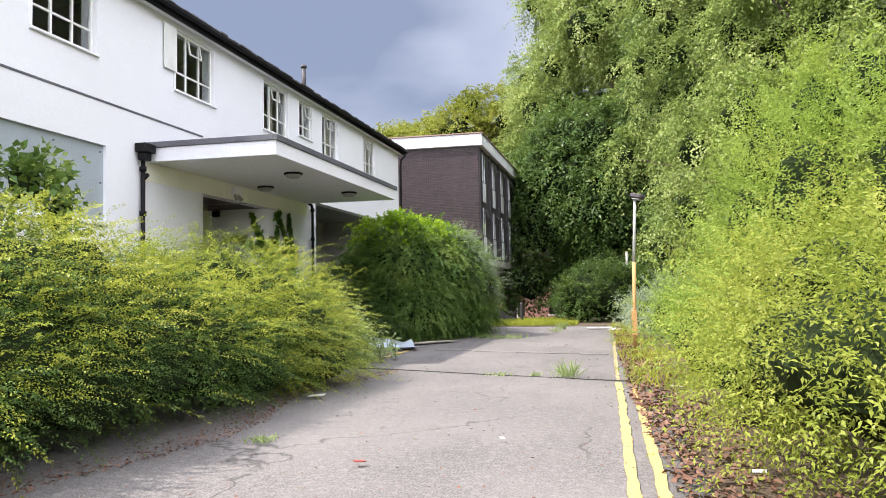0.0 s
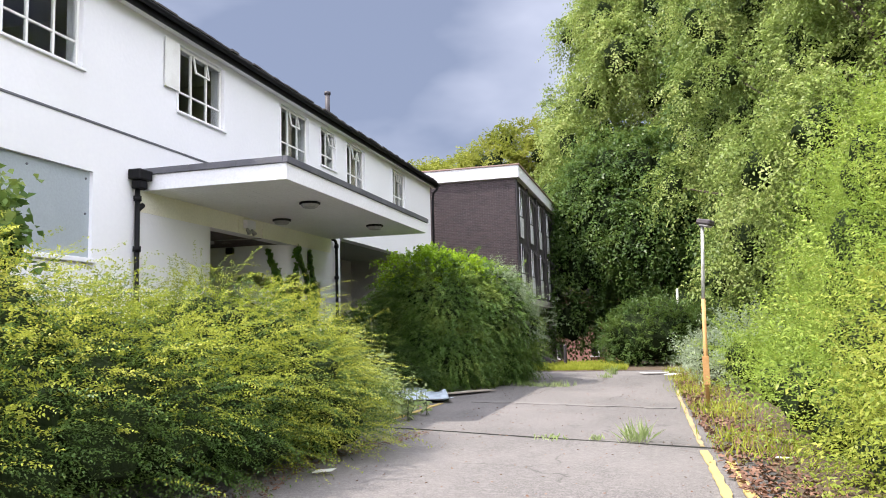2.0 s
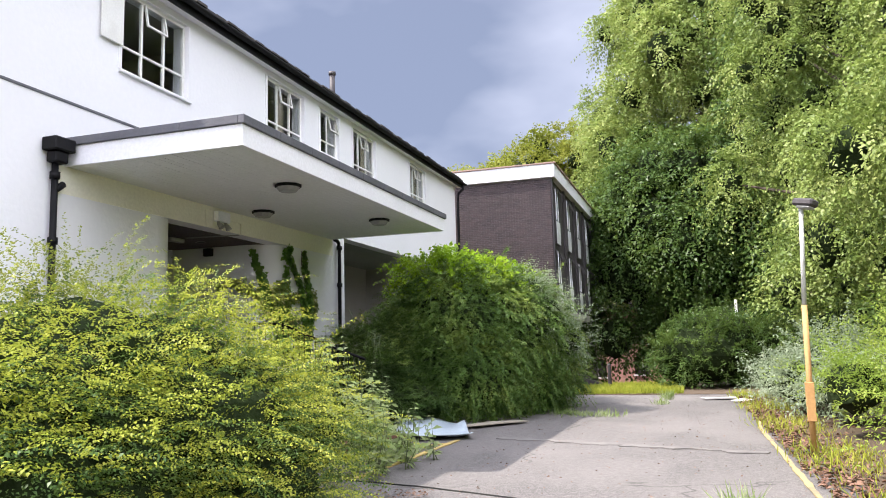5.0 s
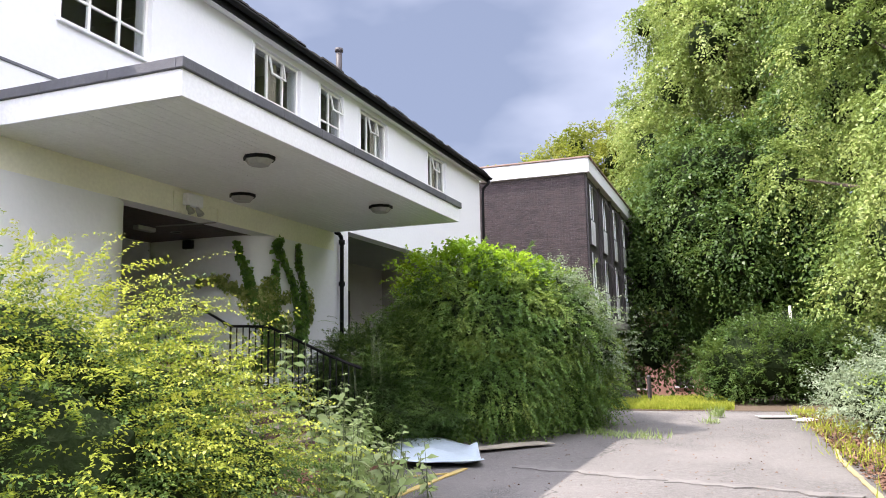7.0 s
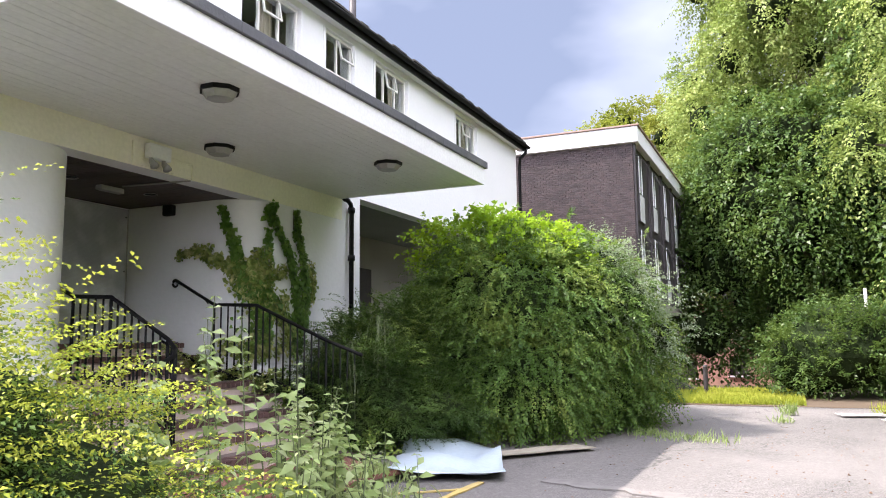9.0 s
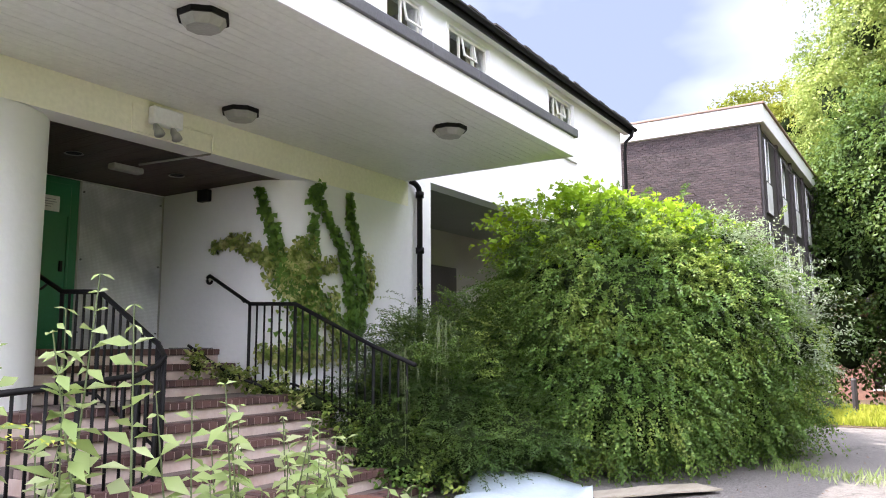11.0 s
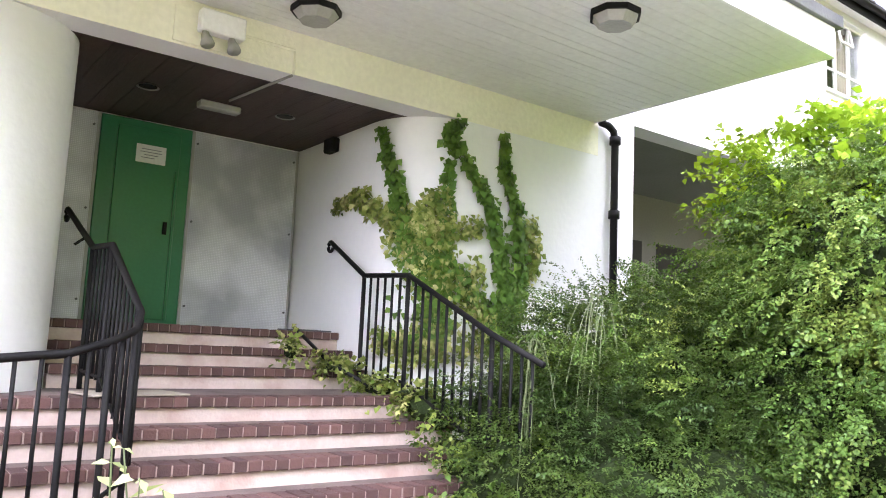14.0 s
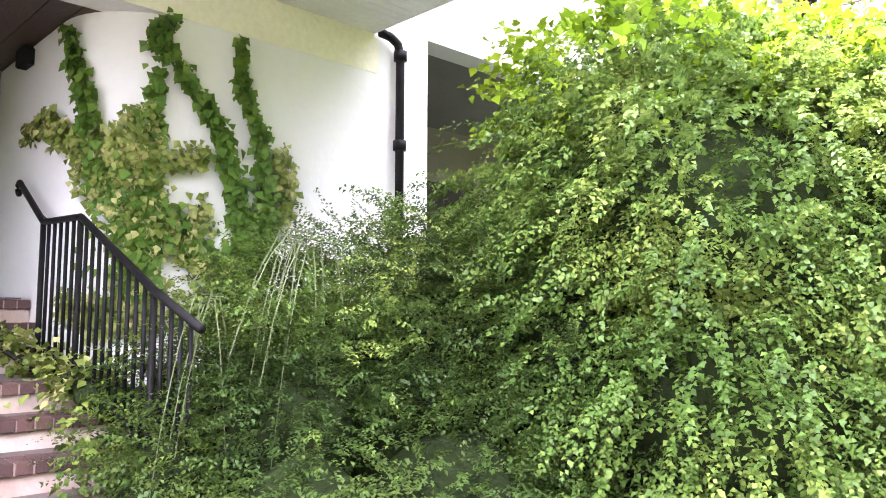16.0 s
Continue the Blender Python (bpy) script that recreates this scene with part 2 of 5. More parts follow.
DEADL = leafy("dry fallen leaves", (0.09, 0.045, 0.03), (0.18, 0.095, 0.065), (0.32, 0.20, 0.14), 0.75, 0.05)
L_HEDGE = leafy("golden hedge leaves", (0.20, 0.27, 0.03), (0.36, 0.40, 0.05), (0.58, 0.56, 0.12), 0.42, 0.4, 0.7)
L_OLD_SHADE = leafy("old hedge leaves darkened for shade", (0.04, 0.09, 0.02), (0.085, 0.155, 0.034), (0.18, 0.24, 0.055), 0.42, 0.3, 0.9)
L_SHADE = leafy("small shrub leaves darkened for shade", (0.022, 0.055, 0.014), (0.05, 0.10, 0.024), (0.12, 0.18, 0.04), 0.42, 0.3, 1.2)
L_MOUND = leafy("creeper leaves", (0.035, 0.085, 0.02), (0.11, 0.20, 0.042), (0.35, 0.42, 0.10), 0.36, 0.35, 1.3)
L_TOP = leafy("bright creeper leaves for the lit top", (0.16, 0.30, 0.015), (0.26, 0.42, 0.02), (0.38, 0.5, 0.03), 0.4, 0.4)
L_TREE = leafy("lime tree leaves", (0.07, 0.125, 0.03), (0.235, 0.315, 0.08), (0.47, 0.51, 0.19), 0.42, 0.36, 0.6)
L_FAR = leafy("far tree leaves", (0.12, 0.15, 0.02), (0.24, 0.27, 0.04), (0.38, 0.36, 0.08), 0.5, 0.4, 0.25)
L_DARK = leafy("deep green shrub and shade-dark tree leaves", (0.035, 0.075, 0.018), (0.07, 0.13, 0.03), (0.13, 0.19, 0.045), 0.4, 0.35)
L_SAPL = leafy("fresh willow leaves", (0.13, 0.22, 0.035), (0.28, 0.40, 0.065), (0.48, 0.54, 0.12), 0.42, 0.45, 0.8)
L_GOLD = leafy("yellowing shrub leaves", (0.14, 0.22, 0.03), (0.29, 0.34, 0.05), (0.44, 0.45, 0.10), 0.42, 0.45, 1.0)
L_GREY = leafy("grey green shrub leaves", (0.20, 0.27, 0.17), (0.32, 0.39, 0.26), (0.46, 0.52, 0.38), 0.5, 0.35)
L_IVY = leafy("dark ivy leaves", (0.045, 0.11, 0.02), (0.10, 0.21, 0.035), (0.22, 0.34, 0.07), 0.35, 0.25, 5.0)
L_VARI = leafy("variegated ivy leaves", (0.05, 0.12, 0.02), (0.24, 0.30, 0.07), (0.74, 0.68, 0.34), 0.4, 0.25, 7.0)
L_WEED = leafy("pale weed leaves", (0.18, 0.27, 0.08), (0.32, 0.40, 0.16), (0.50, 0.54, 0.34), 0.45, 0.4, 2.0)
STRAW = leafy("dry stems", (0.09, 0.12, 0.06), (0.14, 0.17, 0.09), (0.2, 0.23, 0.13), 0.6, 0.2)
GRASS = leafy("bright grass", (0.22, 0.28, 0.03), (0.36, 0.40, 0.05), (0.5, 0.5, 0.09), 0.6, 0.3)


# ---- mesh tools ----
def part(name, bm, material, parent=None, label="", smooth=False):
    me = bpy.data.meshes.new(name)
    bm.to_mesh(me)
    bm.free()
    me.materials.append(material)
    if smooth:
        for p in me.polygons:
            p.use_smooth = True
    ob = new(name, me)
    ob.parent = parent
    if label:
        tagged(ob, label)
    return ob


def thing(name, label, category, group="", kind=""):
    return tagged(new(name), label, category, group, kind)


def box(bm, x0, x1, y0, y1, z0, z1, bevel=0.0):
    r = bmesh.ops.create_cube(bm, size=1.0)
    vs = r["verts"]
    for v in vs:
        v.co = Vector(((x0 + x1) / 2 + v.co.x * (x1 - x0), (y0 + y1) / 2 + v.co.y * (y1 - y0), (z0 + z1) / 2 + v.co.z * (z1 - z0)))
    if bevel:
        es = list({e for v in vs for e in v.link_edges})
        bmesh.ops.bevel(bm, geom=es, offset=bevel, segments=1, affect="EDGES")
    return bm


def boxed(*a, bevel=0.0):
    return box(bmesh.new(), *a, bevel=bevel)


def tube(bm, pts, radius, sides=8, end_radius=None):
    """A round bar along points, tapering to end_radius."""
    pts = [Vector(p) for p in pts]
    rings = []
    for i, p in enumerate(pts):
        d = (pts[min(i + 1, len(pts) - 1)] - pts[max(i - 1, 0)]).normalized()
        u = d.cross(Vector((0, 0, 1)))
        if u.length < 0.05:
            u = d.cross(Vector((0, 1, 0)))
        u.normalize()
        w = d.cross(u)
        r = radius if end_radius is None else radius + (end_radius - radius) * i / (len(pts) - 1)
        rings.append([bm.verts.new(p + (u * math.cos(6.2832 * k / sides) + w * math.sin(6.2832 * k / sides)) * r) for k in range(sides)])
    for a, b in zip(rings, rings[1:]):
        for k in range(sides):
            bm.faces.new((a[k], a[(k + 1) % sides], b[(k + 1) % sides], b[k]))
    bm.faces.new(rings[0][::-1])
    bm.faces.new(rings[-1])
    return bm


def wall_with_holes(bm, axis, a0, a1, u0, u1, z0, z1, holes):
    """A slab whose thickness runs from a0 to a1 along axis, cut by holes (u0, u1, z0, z1)."""
    us = sorted({u0, u1, *[h[0] for h in holes], *[h[1] for h in holes]})
    zs = sorted({z0, z1, *[h[2] for h in holes], *[h[3] for h in holes]})
    for i in range(len(us) - 1):
        for j in range(len(zs) - 1):
            cu, cz = (us[i] + us[i + 1]) / 2, (zs[j] + zs[j + 1]) / 2
            if any(h[0] < cu < h[1] and h[2] < cz < h[3] for h in holes):
                continue
            if axis == "x":
                box(bm, a0, a1, us[i], us[i + 1], zs[j], zs[j + 1])
            else:
                box(bm, us[i], us[i + 1], a0, a1, zs[j], zs[j + 1])
    bmesh.ops.remove_doubles(bm, verts=bm.verts[:], dist=0.0005)
    seen = {}
    for f in bm.faces[:]:
        k = tuple(round(c, 3) for c in f.calc_center_median())
        seen.setdefault(k, []).append(f)
    bmesh.ops.delete(bm, geom=[f for fs in seen.values() if len(fs) > 1 for f in fs], context="FACES_ONLY")
    return bm


def fall(y):
    """Height of the ground: level along the drive, falling away beyond it."""
    return -1.9 * min(1.0, max(0.0, (y - 33.0) / 29.0))


# ---- foliage tools ----
RNG = np.random.default_rng(7)


def unit(a):
    return a / np.maximum(np.linalg.norm(a, axis=1, keepdims=True), 1e-6)


def leaf_mesh(name, base, way, face, length, width, material, parent=None, label="", fold=0.25):
    """Many folded leaves in one mesh: base points, directions, face normals, sizes."""
    n = len(base)
    side = unit(np.cross(way, face))
    up = unit(np.cross(side, way))
    length, width = np.broadcast_to(length, n)[:, None], np.broadcast_to(width, n)[:, None]
    mid = base + way * length * 0.45
    v = np.stack([base, mid + side * width * 0.5 + up * width * fold, base + way * length - up * length * 0.12, mid - side * width * 0.5 + up * width * fold], 1).reshape(-1, 3)
    me = bpy.data.meshes.new(name)
    me.vertices.add(4 * n)
    me.vertices.foreach_set("co", v.astype(np.float32).ravel())
    me.loops.add(4 * n)
    me.loops.foreach_set("vertex_index", np.arange(4 * n, dtype=np.int32))
    me.polygons.add(n)
    me.polygons.foreach_set("loop_start", np.arange(0, 4 * n, 4, dtype=np.int32))
    me.update(calc_edges=True)
    me.validate()
    me.materials.append(material)
    ob = new(name, me)
    ob.parent = parent
    if label:
        tagged(ob, label)
    return ob


def sprays(origin, out, count, reach, leaf, droop=0.3, spread=0.35, slim=0.5, flat=0.0):
    """Leaves on twigs that leave origin along out. Returns base, way, face, length, width."""
    n = len(origin)
    t = np.linspace(0.05, 1.0, count)[None, :, None]
    r = (reach * RNG.uniform(0.6, 1.3, n))[:, None, None]
    d = out[:, None, :]
    p = origin[:, None, :] + d * t * r + np.array([0, 0, -1.0]) * droop * r * t**2
    tangent = d + np.array([0, 0, -1.0]) * 2 * droop * t
    side = unit(np.cross(out, RNG.normal(size=(n, 3)) * 0.5 + np.array([0, 0, 1.0])))[:, None, :]
    sign = np.where(np.arange(count) % 2, 1.0, -1.0)[None, :, None]
    way = tangent * 0.55 + side * sign * 0.8 + RNG.normal(size=p.shape) * spread
    face = np.cross(np.broadcast_to(side, p.shape), tangent) + RNG.normal(size=p.shape) * spread
    face = np.where(face[..., 2:3] < -0.2, -face, face)
    face = face / np.maximum(np.linalg.norm(face, axis=2, keepdims=True), 1e-6) + np.array(SUN_DIR) * 0.45 + np.array([0, 0, flat])
    k = n * count
    size = leaf * RNG.uniform(0.6, 1.25, k)
    p = p + RNG.normal(size=p.shape) * leaf * 0.3
    return p.reshape(k, 3), unit(way.reshape(k, 3)), unit(face.reshape(k, 3)), size, size * slim


def on_blobs(blobs, density, floor=0.03, rough=0.12, top_only=False):
    """Points and outward ways over a union of ellipsoids (x, y, z, rx, ry, rz), density a square metre."""
    ps, ns = [], []
    B = np.array(blobs, dtype=float)
    for b in B:
        c, r = b[:3], b[3:]
        area = 4 * math.pi * (((r[0] * r[1]) ** 1.6 + (r[0] * r[2]) ** 1.6 + (r[1] * r[2]) ** 1.6) / 3) ** (1 / 1.6)
        k = max(8, int(area * density))
        d = unit(RNG.normal(size=(k, 3)))
        p = c + d * r * (1 + RNG.normal(size=(k, 1)) * rough)
        nn = unit(d / r)
        keep = p[:, 2] > floor
        for o in B:
            if o is b:
                continue
            keep &= (((p - o[:3]) / o[3:]) ** 2).sum(1) > 0.72
        ps.append(p[keep])
        ns.append(nn[keep])
    return np.concatenate(ps), np.concatenate(ns)


# Dark solid lumps that stand in for the shade deep inside foliage.
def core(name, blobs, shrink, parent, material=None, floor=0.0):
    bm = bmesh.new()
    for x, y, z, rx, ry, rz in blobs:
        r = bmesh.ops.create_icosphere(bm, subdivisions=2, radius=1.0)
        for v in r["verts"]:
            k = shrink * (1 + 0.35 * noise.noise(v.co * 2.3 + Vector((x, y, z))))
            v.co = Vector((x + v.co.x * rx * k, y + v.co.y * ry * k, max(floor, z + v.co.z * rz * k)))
    return tagged(part(name, bm, material or CORE_SHADE, parent), kind="stuff")


def join_sets(sets):
    return [np.concatenate([np.broadcast_to(s[i], (len(s[0]),) + np.shape(s[i])[1:]) for s in sets]) for i in range(5)]


def shrub(name, label, category, blobs, material, density, count, reach, leaf, droop=0.25, lift=0.3, slim=0.5, shrink=0.82, group="", spread=0.35, flat=0.0):
    base = thing(name, label, category, group)
    p, n = on_blobs(blobs, density)
    out = unit(n + RNG.normal(size=n.shape) * 0.45 + np.array([0, 0, lift]))
    depth = RNG.uniform(0.15, 1.15, (len(p), 1))
    leaf_mesh("foliage", *sprays(p - n * reach * depth, out, count, reach, leaf, droop, spread, slim, flat), material, base)
    core("shade_core", blobs, shrink, base)
    return base


def tiered_shrub(name, label, category, blobs, old, young, density, count, reach, leaf, slim, shrink, lit_from, bright=()):
    """A shrub of level, fan-like sprays: old leaves in a shade-dark colour all over, pale young tips coloured as sunlit
    mostly on the upper growth.
    """
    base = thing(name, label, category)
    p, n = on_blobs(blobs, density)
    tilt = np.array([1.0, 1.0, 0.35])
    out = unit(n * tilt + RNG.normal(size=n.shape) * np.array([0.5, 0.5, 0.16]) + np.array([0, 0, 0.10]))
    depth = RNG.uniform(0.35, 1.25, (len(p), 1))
    leaf_mesh("old_shaded_foliage", *sprays(p - n * reach * depth, out, count, reach, leaf, 0.22, 0.22, slim, 0.9), old, base, "dark green older leaves")
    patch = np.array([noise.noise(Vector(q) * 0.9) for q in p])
    # Upward-facing sprays get the sunlit leaf colour, broken up by noise.
    chance = np.clip((n[:, 2] + 0.75 * patch - lit_from) * 1.6, 0.03, 1.0)
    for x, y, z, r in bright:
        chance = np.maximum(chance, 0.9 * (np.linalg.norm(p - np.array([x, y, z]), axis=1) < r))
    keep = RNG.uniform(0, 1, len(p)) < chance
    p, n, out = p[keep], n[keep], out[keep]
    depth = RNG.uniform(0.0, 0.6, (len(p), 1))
    leaf_mesh("young_lit_foliage", *sprays(p - n * reach * depth, unit(out + np.array([0, 0, 0.12])), count, reach, leaf * 0.95, 0.3, 0.22, slim, 0.9), young, base, "golden green young sprays")
    core("shade_core", blobs, shrink, base)
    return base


def tree(name, label, x, y, height, clumps, material, leaf, density, count, reach, droop, trunk_r=0.3, slim=0.5, group="", shrink=0.4):
    """A tapered trunk, limbs to the clumps and a crown of drooping leafy twigs."""
    base = thing(name, label, "tree", group)
    bm = bmesh.new()
    top = Vector((x + 0.3, y + 0.2, height * 0.8))
    tube(bm, [(x, y, fall(y) - 0.05), (x + 0.05, y, height * 0.2), (x + 0.2, y + 0.1, height * 0.5), top], trunk_r, 10, trunk_r * 0.25)
    part("trunk", bm, BARK, base, smooth=True)
    for c in clumps[:: max(1, len(clumps) // 16)]:
        s = Vector((x + 0.1, y, min(height * 0.6, max(1.0, c[2] * 0.6))))
        e = Vector(c[:3])
        part("limb", tube(bmesh.new(), [s, s.lerp(e, 0.5) + Vector((0, 0, 0.5)), e], trunk_r * 0.3, 6, 0.03), BARK, base, smooth=True)
    p, n = on_blobs(clumps, density)
    # Fewer leaves underneath, so the dark cores show there as shade.
    keep = n[:, 2] > RNG.uniform(-1.3, -0.15, len(n))
    p, n = p[keep], n[keep]
    out = unit(n + RNG.normal(size=n.shape) * 0.5)
    leaf_mesh("crown", *sprays(p - n * reach * 0.4, out, count, reach, leaf, droop, 0.4, slim), material, base)
    core("shade_core", clumps, shrink, base)
    return base


def crown_blobs(cx, cy, cz, rx, ry, rz, n, size, seed, flat=0.8, inner=0.55):
    g = np.random.default_rng(seed)
    d = unit(g.normal(size=(n, 3)))
    r = g.uniform(inner, 1.0, (n, 1))
    c = np.array([cx, cy, cz]) + d * r * np.array([rx, ry, rz])
    s = size * g.uniform(0.7, 1.35, (n, 1)) * np.array([1, 1, flat])
    return [tuple(q) for q in np.concatenate([c, s], 1)]


# ---- ground ----
bm = bmesh.new()
sheet_rows = [[bm.verts.new((x, y, fall(y) - d)) for x in (-600, 600)] for d, ys in ((0.03, (-300, 33, 62, 900)), (0.6, (900, -300))) for y in ys]
for a, b in zip(sheet_rows, sheet_rows[1:] + sheet_rows[:1]):
    bm.faces.new((a[0], a[1], b[1], b[0]))
bmesh.ops.recalc_face_normals(bm, faces=bm.faces[:])
tagged(part("ground", bm, SOIL), "brown soil and leaf mould under the shrubs", "ground", kind="structure")

bm = bmesh.new()
edge_l, edge_r = [(-30, -5.2), (16, -7.2), (22, -8.8), (60, -8.8)], [(-30, 0.9), (10, 0.55), (20, 0.1), (26, 0.0), (31, 0.6), (60, 0.6)]


def at_y(line, y):
    for (a, u), (b, w) in zip(line, line[1:]):
        if y <= b:
            return u + (w - u) * (y - a) / (b - a)
    return line[-1][1]


rows = [y * 0.5 for y in range(-40, 57)]
grid = [[bm.verts.new((at_y(edge_l, y) + (at_y(edge_r, y) - at_y(edge_l, y)) * k / 14, y, 0.012 * noise.noise(Vector((k * 0.5, y * 0.3, 3))))) for k in range(15)] for y in rows]
for a, b in zip(grid, grid[1:]):
    for k in range(14):
        bm.faces.new((a[k], a[k + 1], b[k + 1], b[k]))
r = bmesh.ops.extrude_face_region(bm, geom=bm.faces[:])
for v in r["geom"]:
    if isinstance(v, bmesh.types.BMVert):
        v.co.z -= 0.08
bmesh.ops.recalc_face_normals(bm, faces=bm.faces[:])
road = tagged(part("road", bm, ASPHALT, smooth=True), "worn grey asphalt drive with cracks and patches", "road", kind="structure")


def strip(pts, width, z=0.018, ragged=0.012):
    bm = bmesh.new()
    prev = None
    for (x0, y0), (x1, y1) in zip(pts, pts[1:]):
        d = Vector((x1 - x0, y1 - y0, 0))
        steps = max(2, int(d.length / 0.15))
        u = Vector((-d.y, d.x, 0)).normalized()
        for i in range(steps + 1):
            p = Vector((x0, y0, z)) + d * i / steps
            a = bm.verts.new(p + u * (width / 2 + random.uniform(-ragged, ragged)))
            b = bm.verts.new(p - u * (width / 2 + random.uniform(-ragged, ragged)))
            if prev:
                bm.faces.new((prev[0], prev[1], b, a))
            prev = (a, b)
    r = bmesh.ops.extrude_face_region(bm, geom=bm.faces[:])
    for v in r["geom"]:
        if isinstance(v, bmesh.types.BMVert):
            v.co.z -= 0.014
    bmesh.ops.recalc_face_normals(bm, faces=bm.faces[:])
    return bm


for pts, wide, paint in (([(0.12, -8), (0.05, 5.4), (-0.05, 10.9), (-0.08, 11.6)], 0.085, YELLOW), ([(-0.08, 11.9), (-0.2, 19.3), (-0.1, 20.8), (-0.15, 24)], 0.06, FADED), ([(0.34, -8), (0.25, 5.4), (0.15, 10.9)], 0.085, YELLOW)):
    tagged(part("yellow_line", strip(pts, wide), paint), "worn yellow painted line on the asphalt", "road marking", "yellow lines", "structure")
tagged(part("yellow_line", strip([(-4.9, 13.6), (-4.85, 15.2), (-4.8, 17.2)], 0.08), YELLOW), "faded yellow parking line on the asphalt", "road marking", "yellow lines", "structure")
tagged(part("yellow_line", strip([(-6.2, 15.9), (-5.4, 16.3), (-4.85, 16.75)], 0.05), YELLOW), "thin faded parking line on the asphalt", "road marking", "yellow lines", "structure")
TAR = surface("black joint gap", (0.03, 0.03, 0.028), (0.06, 0.06, 0.04), 0.9)
tagged(part("joint", strip([(-5.0, 13.5), (-4.0, 13.24), (-2.4, 12.62), (-0.27, 11.9), (0.4, 11.7)], 0.014, 0.016, 0.008), TAR), "dark open joint across the asphalt", "crack", kind="structure")
PALE = surface("pale concrete patch", (0.20, 0.185, 0.175), (0.13, 0.12, 0.115), 0.9, 4, 40, amount=1.0)
tagged(part("road_strip", strip([(-4.2, 17.6), (-2.2, 16.9), (-0.3, 16.3)], 0.2, 0.016, 0.09), PALE), "pale scuffed strip across the asphalt", "road marking", kind="structure")

# ---- white building ----
FX = -8.85
WINDOWS = [(10.15, 11.66, 5.64, 6.92), (14.15, 15.7, 5.64, 6.92), (18.2, 19.7, 5.64, 6.92), (20.45, 21.4, 5.9, 6.92), (22.2, 23.6, 5.64, 6.92), (26.15, 27.5, 5.64, 6.92)]
house = thing("white_building", "white rendered two storey building with black eaves", "building")
LOWWIN = (9.4, 11.95, 2.72, 4.07)
PORCH = (21.62, 28.6, 0.9, 4.08)
RECESS = (15.02, 19.2, -0.1, 3.6)
bm = wall_with_holes(bmesh.new(), "x", FX - 0.3, FX, -14.0, 30.6, -0.1, 7.12, WINDOWS + [LOWWIN, PORCH, RECESS])
part("wall", bm, RENDER, house, "white painted render wall")
part("wall", boxed(-17.2, FX - 0.3, 30.3, 30.6, -0.1, 7.12), RENDER, house)
part("wall", boxed(-17.2, FX - 0.3, -14.0, -13.7, -0.1, 7.12), RENDER, house)
part("wall", boxed(-17.5, -17.2, -14.0, 30.6, -0.1, 7.12), RENDER, house)
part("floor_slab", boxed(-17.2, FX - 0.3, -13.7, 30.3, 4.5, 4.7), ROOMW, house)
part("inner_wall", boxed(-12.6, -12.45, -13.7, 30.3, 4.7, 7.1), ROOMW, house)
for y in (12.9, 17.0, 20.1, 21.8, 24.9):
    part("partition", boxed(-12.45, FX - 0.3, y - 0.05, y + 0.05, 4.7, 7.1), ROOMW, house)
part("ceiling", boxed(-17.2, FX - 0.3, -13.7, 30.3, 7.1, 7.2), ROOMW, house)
part("string_course", boxed(FX, FX + 0.012, -14.0, 15.2, 4.83, 4.87, bevel=0.004), LEAD, house, "thin dark ledge line")
# roof: two slopes with overlapping tile courses at the eaves
bm = bmesh.new()
for sx, ex in ((-8.6, -13.2), (-18.1, -13.2)):
    vs = [bm.verts.new(c) for c in ((sx, -14.3, 7.16), (sx, 31.0, 7.16), (ex, 31.0, 9.0), (ex, -14.3, 9.0), (sx, -14.3, 7.22), (sx, 31.0, 7.22), (ex, 31.0, 9.08), (ex, -14.3, 9.08))]
    for f in ((0, 1, 2, 3), (7, 6, 5, 4), (0, 4, 5, 1), (2, 6, 7, 3), (1, 5, 6, 2), (0, 3, 7, 4)):
        bm.faces.new([vs[i] for i in f])
bmesh.ops.recalc_face_normals(bm, faces=bm.faces[:])
part("roof", bm, TILE, house)
bm = bmesh.new()
for k in range(150):
    y = -14.2 + k * 0.3
    if y < 4:
        continue
    o = random.uniform(-0.03, 0.03)
    box(bm, -8.8, -8.57 + o, y, y + 0.285, 7.225, 7.25 + random.uniform(0, 0.02))
part("eaves_tiles", bm, TILE, house)
part("eaves_soffit", boxed(FX + 0.003, -8.66, -14.2, 30.9, 7.04, 7.10), FASCIA, house, "white painted eaves soffit")
part("fascia_board", boxed(-8.66, -8.63, -14.2, 30.9, 7.0, 7.18), BLACK, house)
bm = bmesh.new()
pr = [(math.cos(a) * 0.065, math.sin(a) * 0.065) for a in [math.pi + math.pi * i / 8 for i in range(9)]]
pr2 = [(u * 0.85, w * 0.85) for u, w in pr[::-1]]
ra, rb = [[bm.verts.new((-8.565 + u, y, 7.16 + w)) for u, w in pr + pr2] for y in (-14.2, 30.95)]
for i in range(len(ra)):
    j = (i + 1) % len(ra)
    bm.faces.new((ra[i], ra[j], rb[j], rb[i]))
part("gutter", bm, BLACK, house, "black half round gutter", True)
bm = bmesh.new()
tube(bm, [(-8.57, 30.75, 7.1), (-8.6, 30.75, 6.95), (-8.75, 30.7, 6.8), (-8.78, 30.7, 6.5), (-8.78, 30.7, 0.0)], 0.045)
part("downpipe", bm, BLACK, house, "black downpipe at the corner", True)
part("flue", tube(bmesh.new(), [(-9.6, 22.6, 7.5), (-9.6, 22.6, 8.5)], 0.07, 10), CHARCOAL, house, "short metal flue", True)
part("flue_cap", tube(bmesh.new(), [(-9.6, 22.6, 8.5), (-9.6, 22.6, 8.58)], 0.095, 10), CHARCOAL, house, "", True)


